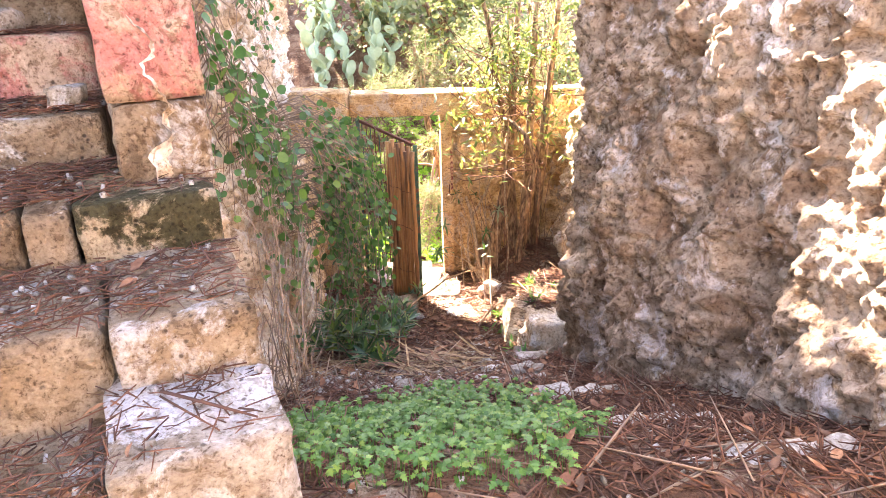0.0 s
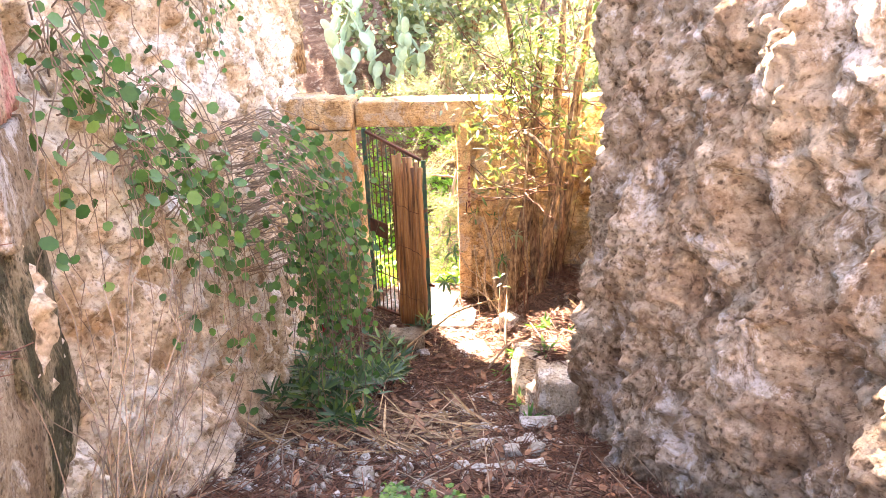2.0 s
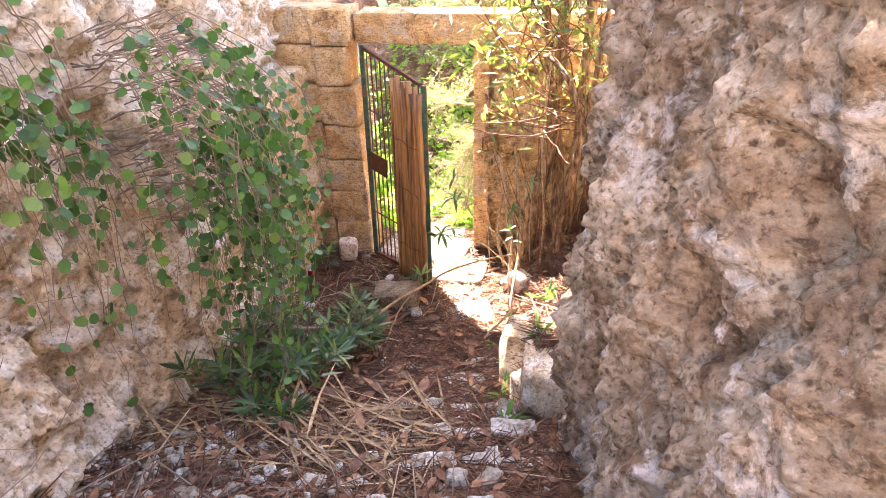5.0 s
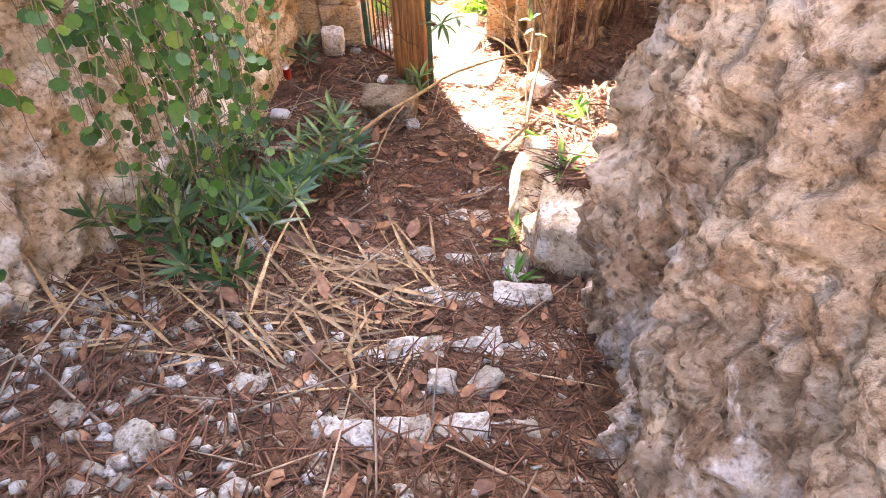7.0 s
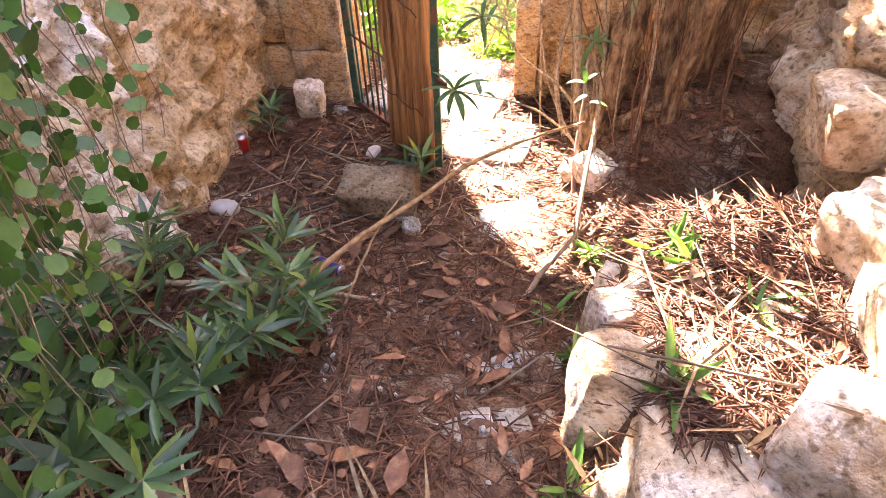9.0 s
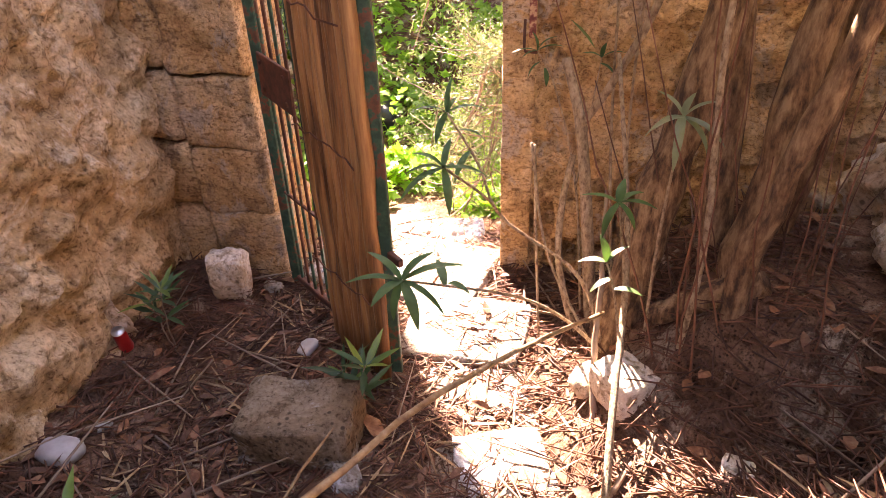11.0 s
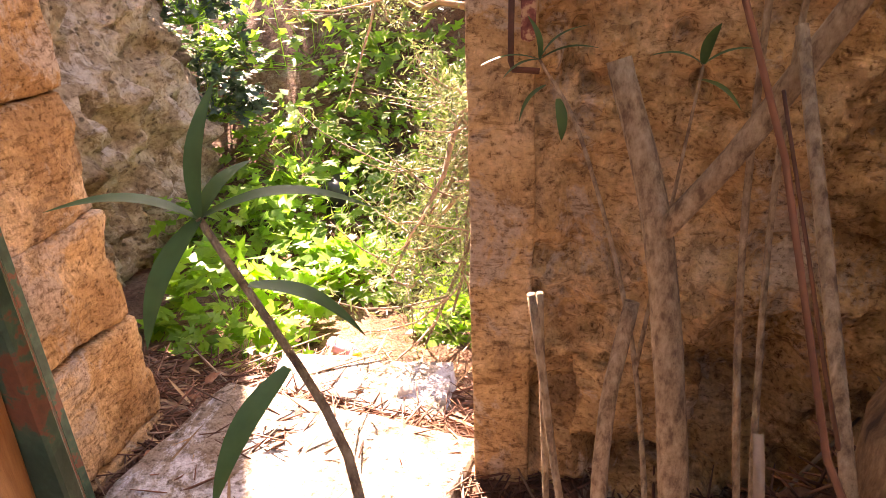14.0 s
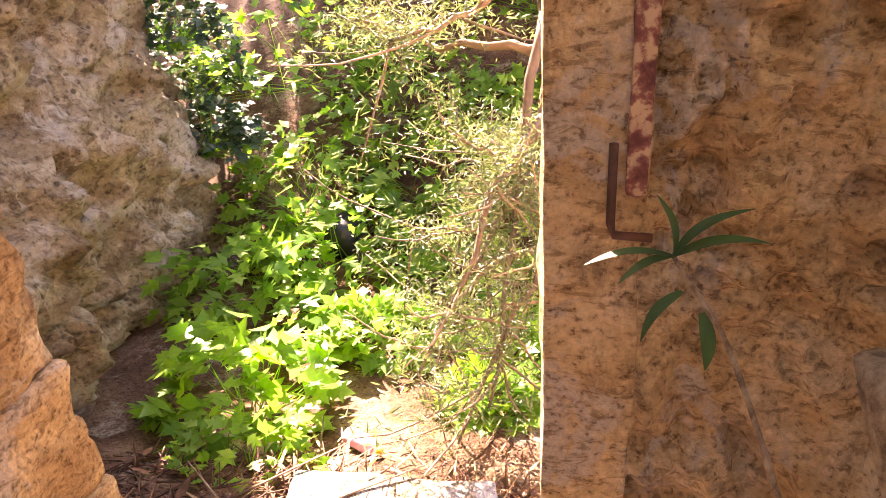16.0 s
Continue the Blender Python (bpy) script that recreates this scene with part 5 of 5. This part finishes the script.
litter("needle_litter", "reddish brown dry needle twigs heaped on the stairs", 15000, (-2.2, 0.3), (1.5, 4.6), (0.02, 0.11), (0.003, 0.006), STICK, STICK_F, TWIG, 0.012, 41, 0.12, on_treads, stair_z)
litter("stick_litter", "long brown sticks lying on the stairs", 60, (-1.6, 0.2), (1.7, 3.8), (0.12, 0.30), (0.006, 0.012), STICK, STICK_F, TWIG, 0.02, 42, 0.05, on_treads, stair_z)
litter("pebble_litter", "white stone chips and leaf scraps on the stairs", 420, (-1.6, 0.2), (1.7, 3.8), (0.008, 0.03), (0.008, 0.025), BOXY, BOXY_F, WHITESTONE, 0.008, 43, 0.2, on_treads, stair_z)
litter("leaf_litter", "dry pale leaves on the stairs", 120, (-1.6, 0.2), (1.7, 3.8), (0.04, 0.09), (0.015, 0.03), LANCE, LANCE_F, DRYLEAF, 0.016, 44, 0.25, on_treads, stair_z, 1.2)
for i, (a, b, sag, rad, mat) in enumerate([((-0.15, 5.55, 0.12), (1.02, 7.55, 0.38), -0.18, 0.012, STRAW), ((-0.75, 6.0, 0.25), (0.35, 6.45, 0.03), -0.06, 0.014, SMOOTHBARK), ((-0.25, 8.1, 0.02), (0.28, 7.55, -0.04), 0.0, 0.014, GREYTWIG), ((0.2, 6.3, 0.0), (0.25, 7.3, 0.1), -0.08, 0.006, STRAW), ((0.75, 4.4, 0.42), (0.62, 4.85, 0.36), 0, 0.010, STRAW), ((0.8, 6.5, -0.05), (1.25, 7.5, 0.1), -0.03, 0.012, GREYTWIG), ((1.04, 7.3, -0.1), (1.0, 7.7, 0.75), 0.0, 0.013, GREYTWIG)]):
    a, b = ((p[0], *downhill(p[1], p[2])) for p in (a, b))
    st = thing("fallen_stick", "long dry stem arching over the path", "stick", a, "fallen sticks")
    part("stem", tube("stem", bend(a, b, sag, 16, 0.006, 90 + i), [rad, rad * 0.8, rad * 0.5], mat, 8, 0.1, i), st)

# ---- beyond the gate ----
def broadleaf(label, c, size, n, leaf, seed, mat=None, group="broadleaf plants", lean=(0, 0, 0)):
    global RNG
    RNG = np.random.default_rng(seed)
    c = np.array(c)
    ob = thing("broadleaf_plant", label, "plant", tuple(c), group)
    d = any_way(n, 0.8)
    d[:, 2] = np.abs(d[:, 2])
    rad = RNG.uniform(0.45, 1.0, (n, 1)) ** 0.5
    P = c + d * rad * np.array(size) * (1 + 0.3 * lumps(d * 3 + seed, seed))[:, None]
    W = d * np.array((1, 1, 0.3)) + RNG.normal(0, 0.35, (n, 3))
    W[:, 2] -= 0.15
    L = leaf * RNG.uniform(0.6, 1.25, (n, 1))
    part("leaves", strew("leaves", LOBED, LOBED_F, P, W, upish(n, 0.4), L * np.ones((1, 3)), mat or BROAD), ob)
    k = min(n // 4, 60)
    part("stalk_cluster", strew("stalk_cluster", STICK, STICK_F, np.tile(c - np.array((0, 0, 0.05)), (k, 1)) + RNG.normal(0, 0.03, (k, 3)) * np.array((size[0] * 4, size[1] * 4, 0)), P[:k] - c, any_way(k), np.stack([np.linalg.norm(P[:k] - c, axis=1), np.full(k, 0.006), np.full(k, 0.006)], 1), BROAD), ob)


broadleaf("bright green lobed plant beside the path", (-0.68, 9.55, g(-0.68, 9.55)), (0.36, 0.30, 0.42), 190, 0.12, 601)
broadleaf("small bright green lobed plant beside the path", (-0.45, 9.15, g(-0.45, 9.15)), (0.24, 0.2, 0.22), 90, 0.07, 602)
for i, (x, y, s, h) in enumerate([(-1.05, 10.4, 0.45, 0.45), (-0.75, 10.9, 0.5, 0.5), (-0.3, 11.5, 0.55, 0.45), (-1.1, 11.4, 0.6, 0.55), (0.3, 11.9, 0.5, 0.5), (-0.5, 12.1, 0.7, 0.5), (0.5, 11.0, 0.45, 0.4), (-1.4, 12.3, 0.8, 0.6), (0.4, 12.8, 0.8, 0.5), (-0.5, 13.0, 0.9, 0.6), (0.35, 10.2, 0.3, 0.25), (-0.30, 10.15, 0.28, 0.30), (0.05, 10.7, 0.40, 0.35), (0.30, 9.75, 0.22, 0.16)]):
    broadleaf("mass of sunlit green lobed plants on the slope", (x, y, g(x, y) - 0.05), (s, s * 0.8, h), 320, 0.11, 610 + i)
for i, (x, y, z, s) in enumerate([(-1.62, 11.2, 0.4, 0.36), (-1.9, 11.5, 1.0, 0.42), (-2.2, 11.8, 1.6, 0.5), (-2.1, 12.0, 0.6, 0.5)]):
    broadleaf("dark ivy hanging over the rock outcrop", (x, y, z), (s, s * 0.6, s), 420, 0.08, 640 + i, DARKTREE, "ivy clumps")


def needle_tree(label, base, limbs, n, seed, spread, size, mat, name="juniper_tree"):
    rr = np.random.default_rng(seed)
    ob = thing(name, label, "tree", base, "", "")
    lines, ends = [], []
    part("trunk", tube("trunk", bend(base, limbs[0], 0.0, 12, 0.02, seed), [0.07, 0.05, 0.025], BARK, 9, 0.2, seed), ob)
    for i, l in enumerate(limbs):
        o = np.array(base) + (np.array(limbs[0]) - np.array(base)) * rr.uniform(0.35, 0.9)
        p = bend(o, l, rr.uniform(-0.1, 0.1), 12, 0.02, seed + i)
        lines.append((p, [0.022, 0.012, 0.005]))
        for k in range(9):
            q = p[rr.integers(4, 12)]
            e = q + rr.normal(0, spread, 3)
            lines.append((bend(q, e, 0.03, 6, 0.01, seed + 50 * i + k), [0.006, 0.002]))
            ends.append(np.linspace(q, e, 8))
        ends.append(p[5:])
    part("branch_tangle", stems_of("branch_tangle", lines, GREYTWIG, 5), ob, "grey-brown bare branches")
    pts = np.concatenate(ends)
    idx = rr.integers(0, len(pts), n)
    P = pts[idx] + rr.normal(0, size * 1.1, (n, 3))
    W = any_way(n, 0.8)
    L = size * rr.uniform(0.5, 1.2, (n, 1))
    part("crown", strew("crown", LANCE, LANCE_F, P, W, any_way(n), L * np.array([[1, 0.16, 0.3]]), mat), ob, "feathery grey-green foliage")


def leafy_tree(label, base, height, crown, n, leaf, seed, mat, name="background_tree"):
    rr = np.random.default_rng(seed)
    base = np.array(base, float)
    ob = thing(name, label, "tree", tuple(base), "background trees")
    part("trunk", tube("trunk", bend(base, base + np.array((0.1, 0, height)), 0, 10, 0.03, seed), [0.16, 0.1, 0.05], BARK, 9, 0.2, seed), ob)
    c = base + np.array((0, 0, height))
    d = rr.normal(0, 1, (n, 3))
    d /= np.linalg.norm(d, axis=1, keepdims=True)
    P = c + d * np.array(crown) * (rr.uniform(0.3, 1, (n, 1)) ** 0.4) * (1 + 0.45 * rough(d * 1.5 + seed, 1.6, 2, 0.5, seed))[:, None]
    P = P[lumps(P * 1.7, seed) > -0.25]
    lines = [(bend(base + np.array((0, 0, height * 0.5)), q, 0, 7, 0.03, k), [0.05, 0.015]) for k, q in enumerate(P[:9])]
    part("limb_tangle", stems_of("limb_tangle", lines, BARK, 5), ob)
    part("crown", strew("crown", ROUND, ROUND_F, P, any_way(len(P)), upish(len(P), 0.7), leaf * rr.uniform(0.6, 1.3, (len(P), 1)) * np.ones((1, 3)), mat), ob)


# Added tree, its crown out of view, that keeps sun off the right-hand rock.
leafy_tree("unseen evergreen tree added on the outcrop to shade the rock face", (-1.95, 11.75, 2.3), 6.35, (1.55, 0.75, 1.7), 12500, 0.13, 790, DARKTREE)
needle_tree("juniper with feathery grey-green foliage by the path", (0.75, 9.9, -0.3), [(0.45, 10.0, 1.6), (0.0, 9.8, 1.2), (0.2, 9.5, 0.4), (0.10, 9.6, 0.15), (0.25, 9.3, -0.02), (-0.02, 10.0, 0.45), (0.15, 9.25, 0.3), (-0.3, 10.2, 1.25), (0.35, 9.35, 0.1), (0.6, 9.4, 0.7), (0.1, 10.4, 0.7), (0.3, 9.7, 0.9)], 17000, 701, 0.22, 0.036, JUNIPER)
needle_tree("juniper with feathery grey-green foliage on the slope", (0.5, 12.2, 0.2), [(0.2, 12.0, 2.6), (-0.6, 11.9, 2.1), (0.9, 11.6, 2.2), (-0.1, 11.5, 1.5), (1.2, 12.2, 2.6), (0.4, 11.5, 2.9), (-0.9, 12.2, 1.5)], 13000, 702, 0.32, 0.045, JUNIPER)
needle_tree("pale green shrub tree behind the gate wall", (1.9, 11.2, -0.2), [(1.6, 11.0, 3.2), (0.9, 10.8, 2.6), (2.4, 10.9, 2.9), (1.4, 10.4, 2.2), (2.6, 11.5, 3.4), (1.1, 11.2, 3.3)], 11000, 703, 0.34, 0.05, JUNIPER)


for i, (x, y, h, c, n, l, mt) in enumerate([(-2.6, 19, 1.2, (3.0, 2.0, 1.7), 6500, 0.16, DARKTREE), (1.5, 21, 1.4, (3.4, 2.0, 1.8), 6500, 0.17, DARKTREE), (5.5, 19, 1.4, (3.2, 2.0, 1.8), 5000, 0.18, DARKTREE), (-7.5, 19, 1.2, (3.2, 2.0, 1.6), 3500, 0.2, DARKTREE),
                                            (0.6, 14.2, 1.4, (1.5, 0.9, 1.2), 4200, 0.09, JUNIPER), (-0.9, 14.8, 0.9, (1.2, 0.9, 0.9), 3200, 0.09, JUNIPER), (2.6, 13.4, 1.6, (1.5, 1.0, 1.6), 4200, 0.09, JUNIPER)]):
    leafy_tree("dense dark evergreen tree on the far slope" if mt is DARKTREE else "pale olive-green bush on the slope", (x, y, g(x, y) - 0.1), h, c, n, l, 800 + i, mt)


def prickly_pear(label, base, seed, pads):
    rr = np.random.default_rng(seed)
    ob = thing("prickly_pear", label, "cactus", base, "prickly pears")
    tips = [(np.array(base, float), 0.0)]
    for k in range(pads):
        at, lv = tips[rr.integers(max(0, len(tips) - 7), len(tips))]
        s = rr.uniform(0.12, 0.17)
        way = np.array((rr.normal(0, 0.5), rr.normal(0, 0.35), rr.uniform(0.5, 1.0)))
        way /= np.linalg.norm(way)
        bm = bmesh.new()
        bmesh.ops.create_uvsphere(bm, u_segments=12, v_segments=8, radius=1.0)
        q = Vector(way).to_track_quat('Z', 'Y').to_matrix().to_4x4()
        m = Matrix.Translation(Vector(at + way * s * 0.9)) @ q @ pose(0, 0, 0, 0, 0, rr.uniform(-70, 70)) @ Matrix.Diagonal((s * 0.62, s * 0.13, s, 1))
        bmesh.ops.transform(bm, matrix=m, verts=bm.verts)
        me = bpy.data.meshes.new("pad")
        bm.to_mesh(me)
        bm.free()
        me.materials.append(PEAR)
        me.polygons.foreach_set("use_smooth", [True] * len(me.polygons))
        part("pad", me, ob)
        tips.append((at + way * s * 1.75, lv + 1))


for i, (x, y, z) in enumerate([(-1.5, 13.6, 2.0), (-1.05, 13.8, 2.2), (-0.7, 13.7, 2.1), (-1.75, 13.9, 2.5), (-0.4, 14.0, 2.4)]):
    prickly_pear("pale green prickly pear cactus on the slope", (x, y, g(x, y)), 900 + i, 26)
